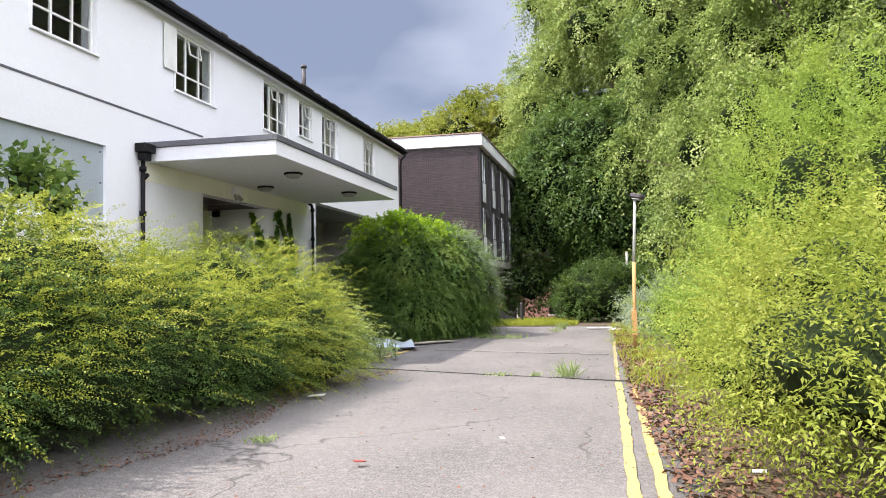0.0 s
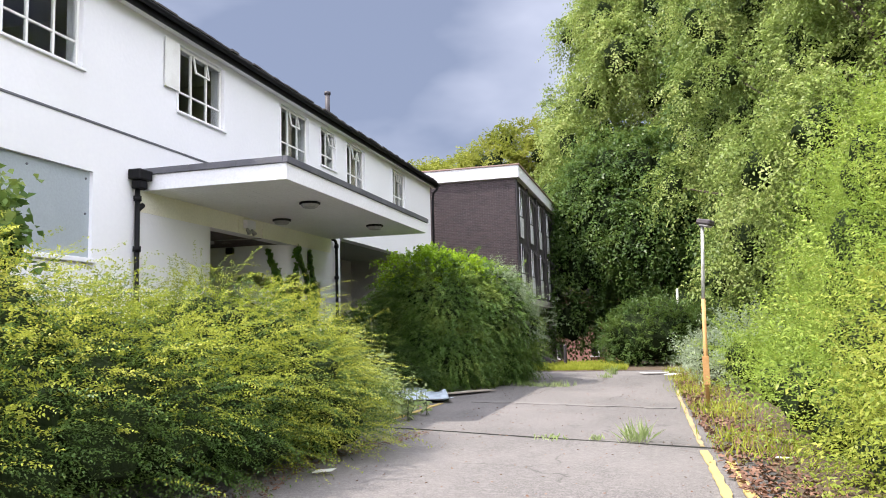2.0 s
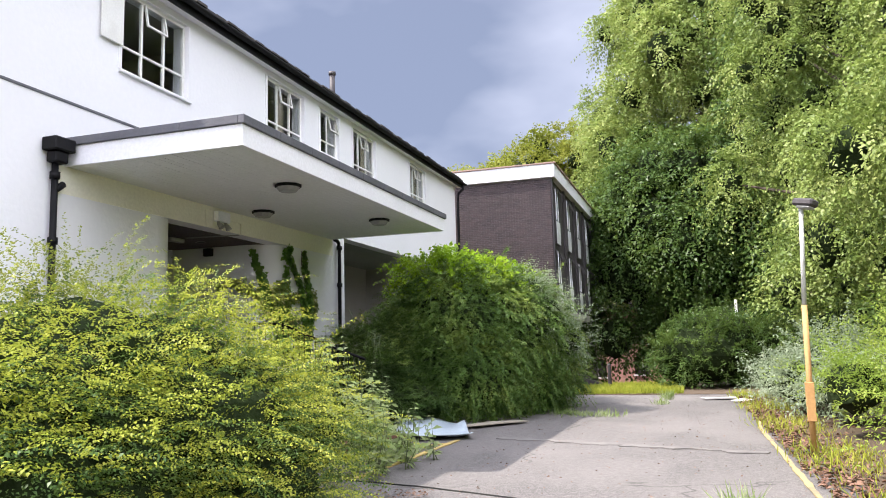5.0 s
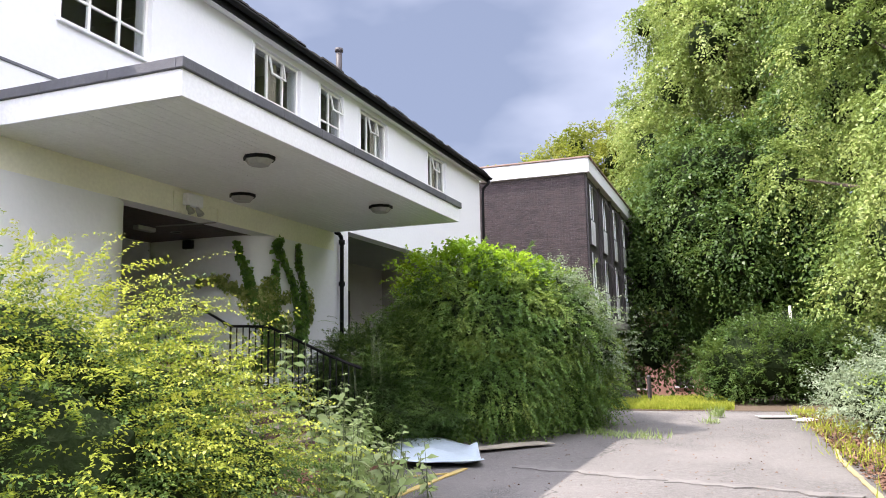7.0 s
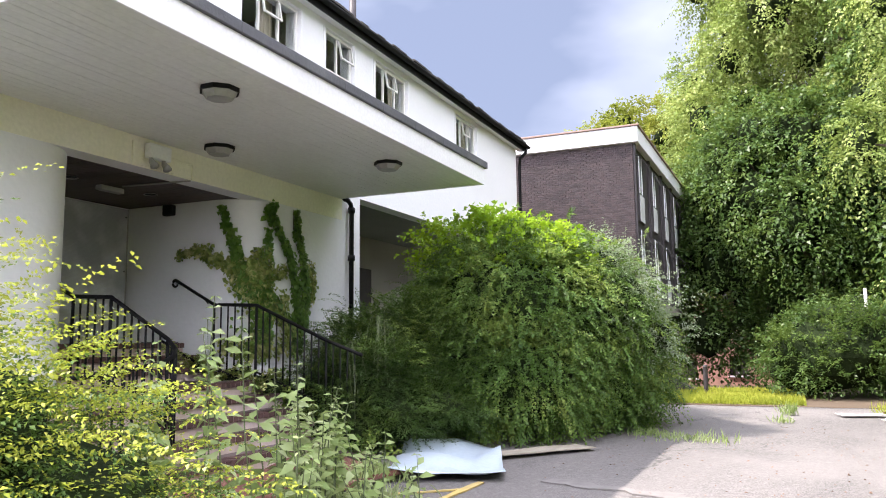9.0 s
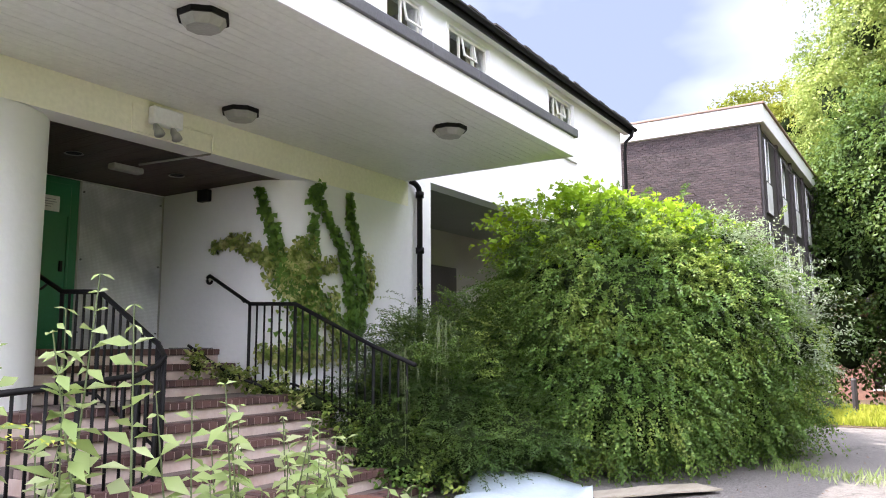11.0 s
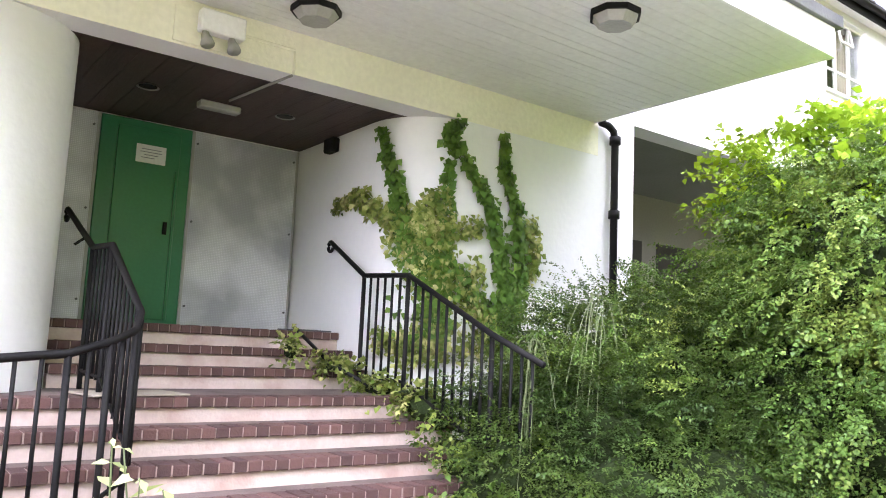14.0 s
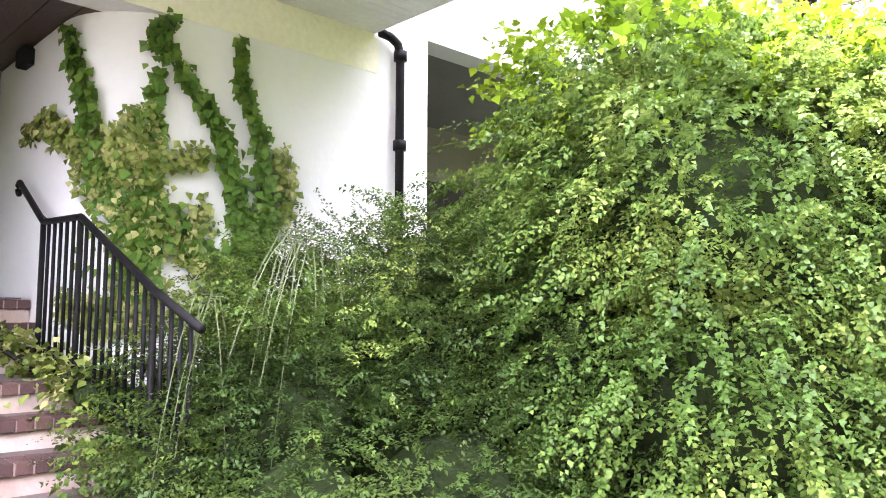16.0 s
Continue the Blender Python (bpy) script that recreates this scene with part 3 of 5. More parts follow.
def window(y0, y1, z0, z1, lights, opener, transom=0.32):
    x = FX - 0.10
    bm = bmesh.new()
    for a in ((y0, y0 + 0.05, z0, z1), (y1 - 0.05, y1, z0, z1), (y0 + 0.05, y1 - 0.05, z1 - 0.05, z1), (y0 + 0.05, y1 - 0.05, z0, z0 + 0.05)):
        box(bm, x - 0.035, x + 0.035, *a, bevel=0.005)
    w = part("window", bm, STEELF, house, "white metal framed window with dark panes")
    step = (y1 - y0) / lights
    zt = z0 + (z1 - z0) * transom
    for i in range(1, lights):
        part("mullion", boxed(x - 0.025, x + 0.025, y0 + i * step - 0.022, y0 + i * step + 0.022, z0 + 0.05, z1 - 0.05, bevel=0.004), STEELF, w)
    part("transom", boxed(x - 0.02, x + 0.02, y0 + 0.05, y1 - 0.05, zt - 0.018, zt + 0.018, bevel=0.004), STEELF, w)
    for i in range(lights):
        for a, b in ((z0 + 0.05, zt), (zt, z1 - 0.05)):
            g = part("pane", boxed(x - 0.003, x + 0.003, y0 + i * step + 0.02, y0 + (i + 1) * step - 0.02, a, b), GLASS, w)
            g.visible_shadow = False
    # top hung opener, propped out
    if opener is not None:
        a, b, h = y0 + opener * step + 0.02, y0 + (opener + 1) * step - 0.02, 0.36
        bm = bmesh.new()
        for q in ((a, a + 0.03, 0, h), (b - 0.03, b, 0, h), (a + 0.03, b - 0.03, 0, 0.03), (a + 0.03, b - 0.03, h - 0.03, h)):
            box(bm, -0.015, 0.015, q[0], q[1], -q[3], -q[2])
        bm.transform(pose(x + 0.045, 0, z1 - 0.05, 0, -10, 0))
        part("opening_vent", bm, STEELF, w, "small vent propped open")
    part("window_sill", boxed(FX - 0.1, FX + 0.05, y0 - 0.06, y1 + 0.06, z0 - 0.05, z0 - 0.003, bevel=0.008), RENDER, w, "white sill")
    for q in ((y0 - 0.08, y0 - 0.003, z0, z1 + 0.003), (y1 + 0.003, y1 + 0.08, z0, z1 + 0.003)):
        part("surround", boxed(FX - 0.002, FX + 0.012, *q, bevel=0.003), RENDER, w)
    return w


wins = [window(*q, lights, op) for q, lights, op in zip(WINDOWS, (3, 3, 3, 2, 3, 3), (1, 1, 1, 1, 1, 1))]
# casement swung flat against the wall, whitewashed glass
bm = boxed(FX + 0.03, FX + 0.055, 13.68, 14.12, 5.98, 6.9, bevel=0.004)
part("casement", bm, STEELF, wins[1], "opened casement with a whitened pane")
for w, (a, b) in ((wins[2], (18.95, 19.25)), (wins[5], (26.9, 27.3)), (wins[4], (23.2, 23.5))):
    bm = bmesh.new()
    n = 24
    va = [bm.verts.new((FX - 0.28 + 0.03 * math.sin(i * 1.9), a + (b - a) * i / n, 5.5)) for i in range(n + 1)]
    vb = [bm.verts.new((FX - 0.28 + 0.03 * math.sin(i * 1.9 + 0.4), a + (b - a) * i / n, 6.9)) for i in range(n + 1)]
    for i in range(n):
        bm.faces.new((va[i], va[i + 1], vb[i + 1], vb[i]))
    part("curtain", bm, CURTAIN, w, "faded hanging curtain", True)
# boarded ground floor window
part("boarded_window", boxed(FX - 0.12, FX - 0.06, LOWWIN[0], LOWWIN[1], LOWWIN[2], LOWWIN[3]), surface("galvanised sheet", (0.42, 0.47, 0.50), (0.52, 0.56, 0.58), 0.45, 1.2, 30, metal=0.3), house, "grey steel sheet over a window")
for y in (9.5, 10.7, 11.86):
    for z in (2.85, 3.4, 3.95):
        part("screw", tube(bmesh.new(), [(FX - 0.062, y, z), (FX - 0.045, y, z)], 0.018, 8), LEAD, house)
part("window_sill", boxed(FX - 0.06, FX + 0.05, 9.35, 12.0, 2.64, 2.715, bevel=0.008), RENDER, house)
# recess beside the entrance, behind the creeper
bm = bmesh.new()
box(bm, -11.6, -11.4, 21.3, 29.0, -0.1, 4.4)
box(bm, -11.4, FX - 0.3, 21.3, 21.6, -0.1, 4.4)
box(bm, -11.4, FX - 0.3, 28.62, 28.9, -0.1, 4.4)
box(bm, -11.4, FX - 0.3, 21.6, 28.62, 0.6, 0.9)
part("porch_wall", bm, ROOMW, house, "porch walls in plaster darkened for shade")
# Ceiling colour is darkened too, in place of the recess's shade.
part("porch_ceiling", boxed(-11.4, FX - 0.302, 21.6, 28.62, 4.09, 4.3), surface("porch ceiling darkened for shade", (0.20, 0.22, 0.18), (0.14, 0.15, 0.12)), house)
part("porch_door", boxed(-11.4, -11.34, 22.3, 23.2, 0.9, 3.0, bevel=0.01), CHARCOAL, house, "dark porch door")
for y in (23.7, 25.3):
    part("porch_window", boxed(-11.4, -11.36, y, y + 1.2, 1.9, 3.3, bevel=0.01), CHARCOAL, house, "dark porch window")

# entrance recess with rounded jambs


def jamb(bm, pts, z0, z1):
    lo = [bm.verts.new((x, y, z0)) for x, y in pts]
    hi = [bm.verts.new((x, y, z1)) for x, y in pts]
    for i in range(len(pts) - 1):
        bm.faces.new((lo[i], lo[i + 1], hi[i + 1], hi[i]))


R = 0.7
left = [(FX, 15.018)] + [(FX - R + R * math.cos(a), 15.03 + R * math.sin(a)) for a in [i * math.pi / 24 for i in range(13)]] + [(-11.25, 15.73)]
right = [(-11.25, 18.5)] + [(FX - R + R * math.cos(a), 19.2 + R * math.sin(a)) for a in [-math.pi / 2 + i * math.pi / 24 for i in range(13)]]
for pts, back in ((left, [(-11.25, 14.9), (FX - 0.3, 14.9), (FX - 0.3, 15.018), (FX, 15.018)]), (right, [(FX, 19.202), (FX - 0.3, 19.202), (FX - 0.3, 19.3), (-11.25, 19.3), (-11.25, 18.5)])):
    bm = bmesh.new()
    jamb(bm, pts + back, -0.1, 3.6)
    bmesh.ops.recalc_face_normals(bm, faces=bm.faces[:])
    part("rounded_jamb", bm, RENDER, house, "white rounded entrance wall", True)
part("recess_back", boxed(-11.5, -11.25, 14.9, 19.3, -0.1, 4.4), RENDER, house)
bm = bmesh.new()
n = 19
for i in range(n):
    y = 15.05 + i * 4.1 / n
    box(bm, -11.25, FX - 0.302, y, y + 4.1 / n - 0.006, 3.604, 3.65)
box(bm, -11.25, FX - 0.302, 14.9, 19.3, 3.65, 3.7)
part("recess_ceiling", bm, WOODC, house, "dark stained timber plank ceiling")
part("lintel_face", boxed(FX + 0.002, FX + 0.006, 12.95, 21.0, 3.6, 3.97), CREAM, house, "aged cream painted lintel")
part("lintel_patch", boxed(FX + 0.006, FX + 0.022, 16.25, 16.95, 3.62, 3.9), CREAM, house)

# ---- entrance canopy ----
CX0, CX1, CY0, CY1 = FX, -6.15, 13.15, 20.95
canopy = thing("entrance_canopy", "white flat roofed canopy over the entrance steps", "canopy")
soffit = part("soffit", boxed(CX0 + 0.004, CX1 - 0.031, CY0 + 0.031, CY1 - 0.031, 3.995, 4.2), SOFFIT, canopy, "painted boarded soffit")
nb = 26
for i in range(nb):
    x = CX0 + 0.004 + i * (CX1 - 0.03 - CX0) / nb
    part("board", boxed(x, x + (CX1 - 0.03 - CX0) / nb - 0.004, CY0 + 0.03, CY1 - 0.03, 3.972 + random.uniform(-0.001, 0.001), 3.994), SOFFIT, soffit)
bm = bmesh.new()
box(bm, CX1 - 0.03, CX1, CY0, CY1, 3.965, 4.235, bevel=0.004)
box(bm, CX0 + 0.004, CX1 - 0.031, CY0, CY0 + 0.03, 3.965, 4.235, bevel=0.004)
box(bm, CX0 + 0.004, CX1 - 0.031, CY1 - 0.03, CY1, 3.965, 4.235, bevel=0.004)
part("fascia", bm, FASCIA, canopy, "white fascia boards")
bm = bmesh.new()
for i in range(9):
    y = CY0 - 0.035 + i * 0.88
    box(bm, CX1 - 0.05, CX1 + 0.035, y, min(y + 0.875, CY1 + 0.1), 4.237, 4.345, bevel=0.006)
for i in range(3):
    x = CX0 + 0.01 + i * 0.9
    box(bm, x, min(x + 0.894, CX1 - 0.052), CY0 - 0.035, CY0 + 0.05, 4.237, 4.345, bevel=0.006)
box(bm, CX0 + 0.01, CX1 - 0.052, CY1 - 0.05, CY1 + 0.035, 4.237, 4.345, bevel=0.006)
part("roof_edging", bm, LEAD, canopy, "dark grey felt edging")
part("roof_deck", boxed(CX0 + 0.01, CX1 - 0.052, CY0 + 0.052, CY1 - 0.052, 4.2, 4.29), LEAD, canopy)


def bulkhead(x, y):
    lamp = thing("bulkhead_lamp", "round edged bulkhead lamp with a cloudy cover under the canopy", "lamp", "canopy lamps")
    bm = bmesh.new()
    def plate(z0, z1, r0, r1):
        a = [bm.verts.new((math.cos(k * math.pi / 4 + math.pi / 8) * r0, math.sin(k * math.pi / 4 + math.pi / 8) * r0, z0)) for k in range(8)]
        b = [bm.verts.new((math.cos(k * math.pi / 4 + math.pi / 8) * r1, math.sin(k * math.pi / 4 + math.pi / 8) * r1, z1)) for k in range(8)]
        for k in range(8):
            bm.faces.new((a[k], a[(k + 1) % 8], b[(k + 1) % 8], b[k]))
        bm.faces.new(a[::-1])
        bm.faces.new(b)
    plate(-0.045, 0.0, 0.2, 0.2)
    part("base", bm, BLACK, lamp, "black base plate")
    bm = bmesh.new()
    plate(-0.11, -0.045, 0.13, 0.18)
    part("cover", bm, LAMPG, lamp, "cloudy plastic cover")
    lamp.matrix_basis = pose(x, y, 3.971)
    return lamp


first = bulkhead(-6.8, 15.39)
copy_thing(first, pose(-8.31, 17.17, 3.971))
copy_thing(first, pose(-6.81, 18.92, 3.971))

# rainwater pipes at both ends of the canopy
def rain_pipe(y, hopper):
    t = thing("rain_pipe", "black iron rainwater pipe fixed to the white wall", "downpipe", "rain pipes")
    part("pipe", tube(bmesh.new(), [(FX + 0.08, y, 0.0), (FX + 0.08, y, 3.95)] if hopper else [(FX + 0.08, y, 0.0), (FX + 0.08, y, 3.78), (FX + 0.08, y - 0.03, 3.9), (FX + 0.08, y - 0.12, 3.95), (FX + 0.08, y - 0.24, 3.96)], 0.042, 10), BLACK, t, "", True)
    for z in (1.4, 2.9, 3.75):
        part("collar", tube(bmesh.new(), [(FX + 0.08, y, z), (FX + 0.08, y, z + 0.09)], 0.064, 10), BLACK, t, "", True)
    if hopper:
        bm = boxed(FX + 0.01, FX + 0.25, y - 0.17, y + 0.17, 4.1, 4.27, bevel=0.015)
        box(bm, FX + 0.03, FX + 0.2, y - 0.11, y + 0.11, 3.95, 4.1, bevel=0.02)
        part("hopper", bm, BLACK, t, "black hopper head")
        part("branch", tube(bmesh.new(), [(FX + 0.08, y, 3.6), (FX + 0.08, y + 0.14, 3.7)], 0.045, 10), BLACK, t, "", True)
    return t


rain_pipe(12.92, True)
rain_pipe(21.2, False)

# ---- entrance door, boards and fixtures ----
door = thing("entrance_door", "green painted steel security door, shut", "door", kind="structure")
FLOOR = 1.488
part("door_frame", boxed(-11.248, -11.19, 16.3, 17.22, FLOOR, 3.58, bevel=0.006), GREEN, door)
part("door_leaf", boxed(-11.19, -11.165, 16.46, 17.1, FLOOR + 0.05, 3.5, bevel=0.006), GREEN, door)
part("door_edge", boxed(-11.19, -11.15, 17.06, 17.09, FLOOR + 0.05, 3.1, bevel=0.004), GREEN, door)
part("lock_cover", boxed(-11.165, -11.14, 16.98, 17.02, 2.42, 2.55, bevel=0.004), BLACK, door, "black lock slot")
for y0, y1 in ((17.225, 18.48), (15.74, 16.295)):
    panel = thing("security_panel", "grey perforated steel security panel beside the door", "panel", "security panels")
    part("sheet", boxed(-11.248, -11.205, y0, y1, FLOOR, 3.58, bevel=0.004), PERF, panel)
    for a, b in ((y0, y0 + 0.03), (y1 - 0.03, y1)):
        part("edge_strip", boxed(-11.205, -11.198, a, b, FLOOR, 3.58, bevel=0.002), LAMPG, panel)
    for z in (1.7, 2.6, 3.45):
        for y in (y0 + 0.06, y1 - 0.06):
            part("bolt", tube(bmesh.new(), [(-11.205, y, z), (-11.19, y, z)], 0.012, 8), LEAD, panel)
notice = thing("notice", "white printed notice on the green door", "sign")
part("paper", boxed(-11.164, -11.16, 16.65, 16.95, 3.14, 3.33), PAPER, notice)
for i, (a, b) in enumerate(((16.70, 16.90), (16.69, 16.91), (16.73, 16.87), (16.70, 16.84))):
    part("print_line", boxed(-11.16, -11.158, a, b, 3.28 - i * 0.03, 3.288 - i * 0.03), INK, notice)
sec = thing("emergency_light", "cream twin spot emergency light on the lintel", "lamp")
part("housing", boxed(FX + 0.026, FX + 0.13, 16.42, 16.78, 3.72, 3.9, bevel=0.012), FASCIA, sec)
for y in (16.47, 16.68):
    part("spot", tube(bmesh.new(), [(FX + 0.09, y, 3.72), (FX + 0.1, y, 3.68), (FX + 0.14, y, 3.64), (FX + 0.16, y, 3.6)], 0.025, 12, 0.055), LAMPG, sec, "clear spot lamp", True)
cab = thing("cable_conduit", "cream painted cable run along the lintel", "cable")
part("conduit", tube(bmesh.new(), [(FX + 0.03, 16.78, 3.8), (FX + 0.03, 17.25, 3.8), (FX + 0.03, 17.25, 3.6)], 0.012, 6), CREAM, cab)
part("conduit", tube(bmesh.new(), [(FX - 0.0, 17.25, 3.59), (-9.9, 17.12, 3.59)], 0.012, 6), LAMPG, cab)
lf = thing("ceiling_light", "dull white box light on the timber ceiling", "lamp")
part("diffuser", boxed(-10.17, -10.05, 16.9, 17.3, 3.53, 3.6, bevel=0.012), LAMPG, lf)
for x, y in ((-10.06, 16.42), (-10.02, 17.74)):
    sp = thing("recessed_spot", "round recessed downlight with a pale rim", "lamp", "recessed spots")
    bm = bmesh.new()
    bmesh.ops.create_cone(bm, cap_ends=False, segments=20, radius1=0.1, radius2=0.08, depth=0.015, matrix=Matrix.Translation((x, y, 3.597)))
    part("rim", bm, LAMPG, sp, "pale rim", True)
    bm = bmesh.new()
    bmesh.ops.create_cone(bm, cap_ends=True, segments=20, radius1=0.08, radius2=0.08, depth=0.006, matrix=Matrix.Translation((x, y, 3.6)))
    part("lens", bm, BLACK, sp)
bx = thing("alarm_box", "dark sensor box high on the white wall", "sensor")
part("housing", boxed(-10.45, -10.25, 18.4, 18.498, 3.42, 3.58, bevel=0.015), BLACK, bx)
wl2 = thing("wall_light", "white tube wall light on the rounded wall", "lamp")
part("tube_cover", boxed(-10.4, -10.3, 15.74, 15.8, 2.55, 3.15, bevel=0.015), LAMPG, wl2)
part("bracket", boxed(-10.44, -10.26, 15.732, 15.75, 2.5, 3.2, bevel=0.006), BLACK, wl2)

# ---- entrance steps ----
steps = thing("entrance_steps", "brick entrance steps with flaking pale painted risers", "steps")
NOSE = [-10.0, -9.7, -9.4, -8.5, -8.17, -7.82, -7.47, -7.12, -6.8]
RISE = 0.174
for i, x in enumerate(NOSE):
    z = FLOOR - i * RISE
    y0, y1 = (15.74, 18.49) if i < 3 else (14.85, 18.6)
    back = -11.19 if i == 0 else NOSE[i - 1] - 0.03
    part("riser", boxed(back, x - 0.035, y0, y1, max(-0.05, z - RISE - 0.02), z - 0.075), RISER, steps, "flaking cream and pink painted riser")
    part("mortar_bed", boxed(x - 0.2, x - 0.007, y0, y1, z - 0.07, z - 0.008), STEPM, steps)
    if back < x - 0.21:
        part("tread", boxed(back, x - 0.212, y0, y1, z - 0.075, z - 0.004), STEPT, steps)

pole2 = thing("loose_pipe", "loose black pipe lying down the brick steps", "pipe")
part("pipe", tube(bmesh.new(), [(-9.95, 17.95, 1.53), (-9.35, 18.05, 1.2), (-8.75, 18.2, 1.0)], 0.018, 8), BLACK, pole2, "", True)
card = part("cardboard", boxed(-0.22, 0.22, -0.35, 0.35, 0.0, 0.012, bevel=0.003), PLY)
card.matrix_basis = pose(-8.75, 16.15, FLOOR - 3 * RISE + 0.003, 0, 0, 12)
tagged(card, "flat weathered board lying on the brick landing", "board")
slab = part("slate", boxed(-0.16, 0.16, -0.22, 0.22, 0.0, 0.014, bevel=0.003), LEAD)
slab.matrix_basis = pose(-10.2, 18.2, FLOOR + 0.003, 0, 0, 8)
tagged(slab, "dark slate lying on the top step", "slate")
# ---- handrails ----
def rail(name, label, line, feet, gaps, scroll):
    t = thing(name, label, "handrail", "entrance handrails")
    pts = [Vector(p) for p in line]
    part("top_rail", tube(bmesh.new(), pts, 0.024, 8), BLACK, t, "", True)
    low = [p - Vector((0, 0, d)) for p, d in zip(pts, feet)]
    a = 0 if not scroll else 1
    part("bottom_rail", tube(bmesh.new(), low[a:], 0.014, 6), BLACK, t, "", True)
    for i in range(a, len(pts) - 1):
        n = max(1, round((pts[i + 1] - pts[i]).length / gaps))
        for k in range(n):
            p, q = pts[i].lerp(pts[i + 1], k / n), low[i].lerp(low[i + 1], k / n)
            thick = 0.02 if k == 0 else 0.0125
            part("post" if k == 0 else "baluster", tube(bmesh.new(), [q - Vector((0, 0, 0.55 if k == 0 else 0.03)), p], thick, 6), BLACK, t, "", True)
    if scroll:
        p = pts[0]
        ring = [p + Vector((-0.05 * math.sin(s) , 0, 0.05 * (math.cos(s) - 1))) for s in [j * 0.55 for j in range(9)]]
        part("scroll", tube(bmesh.new(), ring, 0.022, 8, 0.016), BLACK, t, "", True)
        part("bracket", tube(bmesh.new(), [pts[0].lerp(pts[1], 0.75), pts[0].lerp(pts[1], 0.75) + Vector((0, scroll * 0.08, -0.07))], 0.012, 6), BLACK, t)
    return t


rail("handrail", "black iron handrail with thin balusters against the white wall",
     [(-10.13, 18.4, 2.42), (-9.35, 18.36, 2.03), (-8.6, 18.36, 2.0), (-7.45, 18.36, 1.5), (-6.9, 18.36, 1.3)], (0.9, 0.93, 0.92, 0.85, 0.85), 0.13, 1)
rail("handrail", "black iron handrail that curves round the foot of the steps",
     [(-10.2, 15.9, 2.42), (-9.35, 15.95, 2.03), (-8.75, 15.95, 2.0), (-7.9, 15.95, 1.52), (-7.72, 15.88, 1.41), (-7.6, 15.72, 1.34), (-7.55, 15.5, 1.27), (-7.52, 15.0, 1.22), (-7.5, 14.4, 1.18)], (0.9, 0.93, 0.92, 0.85, 0.85, 0.85, 0.85, 0.85, 0.85), 0.13, -1)

# ---- brick building ----
BX, BY0, BY1, BZ0, BZ1 = -6.36, 35.6, 50.6, 2.58, 8.14
annex = thing("brick_building", "dark brown brick block raised on piers with a white roof fascia", "building")
part("body", boxed(-22.0, BX - 0.13, BY0 + 0.13, BY1, BZ0 + 0.25, BZ1), MORTAR, annex)
part("floor_slab", boxed(-22.0, BX + 0.1, BY0 - 0.02, BY1 + 0.1, BZ0 - 0.05, BZ0 + 0.26, bevel=0.02), CONC, annex, "stained concrete floor slab")
bm = boxed(-22.0, BX + 0.2, BY0 - 0.15, BY1 + 0.2, BZ1, 8.68, bevel=0.01)
part("fascia", bm, FASCIA, annex, "white roof fascia")
part("coping", boxed(-22.1, BX + 0.26, BY0 - 0.21, BY1 + 0.26, 8.68, 8.74, bevel=0.01), surface("rusty coping", (0.30, 0.2, 0.16), (0.2, 0.16, 0.14)), annex)
part("mortar_face", boxed(-22.0, BX - 0.012, BY0 + 0.012, BY0 + 0.13, BZ0 + 0.26, BZ1), MORTAR, annex)
BAYS = [36.4, 39.3, 42.2, 45.1, 48.0]
part("cladding", boxed(BX - 0.13, BX - 0.03, BY0 + 0.5, BY1, BZ0 + 0.26, BZ1), CHARCOAL, annex, "dark cladding between the windows")
WPAN = surface("grimy white panel", (0.72, 0.73, 0.74), (0.5, 0.5, 0.5), 0.5, 2, 20)
for k, y in enumerate(BAYS):
    for z in (2.95, 5.55):
        w = part("window", boxed(BX - 0.031, BX + 0.03, y, y + 1.0, z, z + 2.35, bevel=0.01), CHARCOAL, annex, "tall dark window with a white lower panel")
        part("panel", boxed(BX + 0.03, BX + 0.045, y + 0.08, y + 0.92, z + 0.03, z + 0.95), WPAN, w, "white infill panel")
        part("pane", boxed(BX + 0.03, BX + 0.036, y + 0.08, y + 0.5, z + 1.02, z + 2.28), surface("dusty pane", (0.30, 0.33, 0.36), (0.4, 0.42, 0.44), 0.15), w)
        bm = bmesh.new()
        box(bm, BX + 0.03, BX + 0.06, y + 0.5, y + 0.56, z + 1.0, z + 2.3)
        box(bm, BX + 0.03, BX + 0.06, y + 0.02, y + 0.08, z + 1.0, z + 2.3)
        part("frame", bm, FASCIA, w)
        bm = boxed(-0.012, 0.012, y + 0.05, y + 0.95, -0.45, 0.0)
        bm.transform(pose(BX + 0.07, 0, z + 2.3, 0, -38 if (k + int(z)) % 2 else -22, 0))
        part("vent", bm, CHARCOAL, w, "top vent propped open")
for k in range(6):
    y = 35.75 + k * 2.9
    part("rib", boxed(BX - 0.03, BX + 0.07, y - 0.09, y + 0.09, BZ0 + 0.26, BZ1, bevel=0.01), CHARCOAL, annex)
for x, y, w, d in ((-7.3, 35.8, 0.9, 0.5), (-7.3, 43.0, 0.5, 0.5), (-7.3, 50.0, 0.5, 0.5), (-12.5, 36.0, 4.0, 0.4)):
    part("pier", boxed(x - w / 2, x + w / 2 + 0.4, y - d / 2, y + d / 2, fall(y + d / 2) - 0.1, BZ0 - 0.05, bevel=0.01), PALEB, annex, "grey brick pier")
# Unseen back wall added in charcoal to stand for the undercroft's shade.
part("undercroft_shade_wall", boxed(-14.5, -14.2, 36.5, 50.6, -1.3, BZ0 - 0.05), CHARCOAL, annex)
random.seed(4)


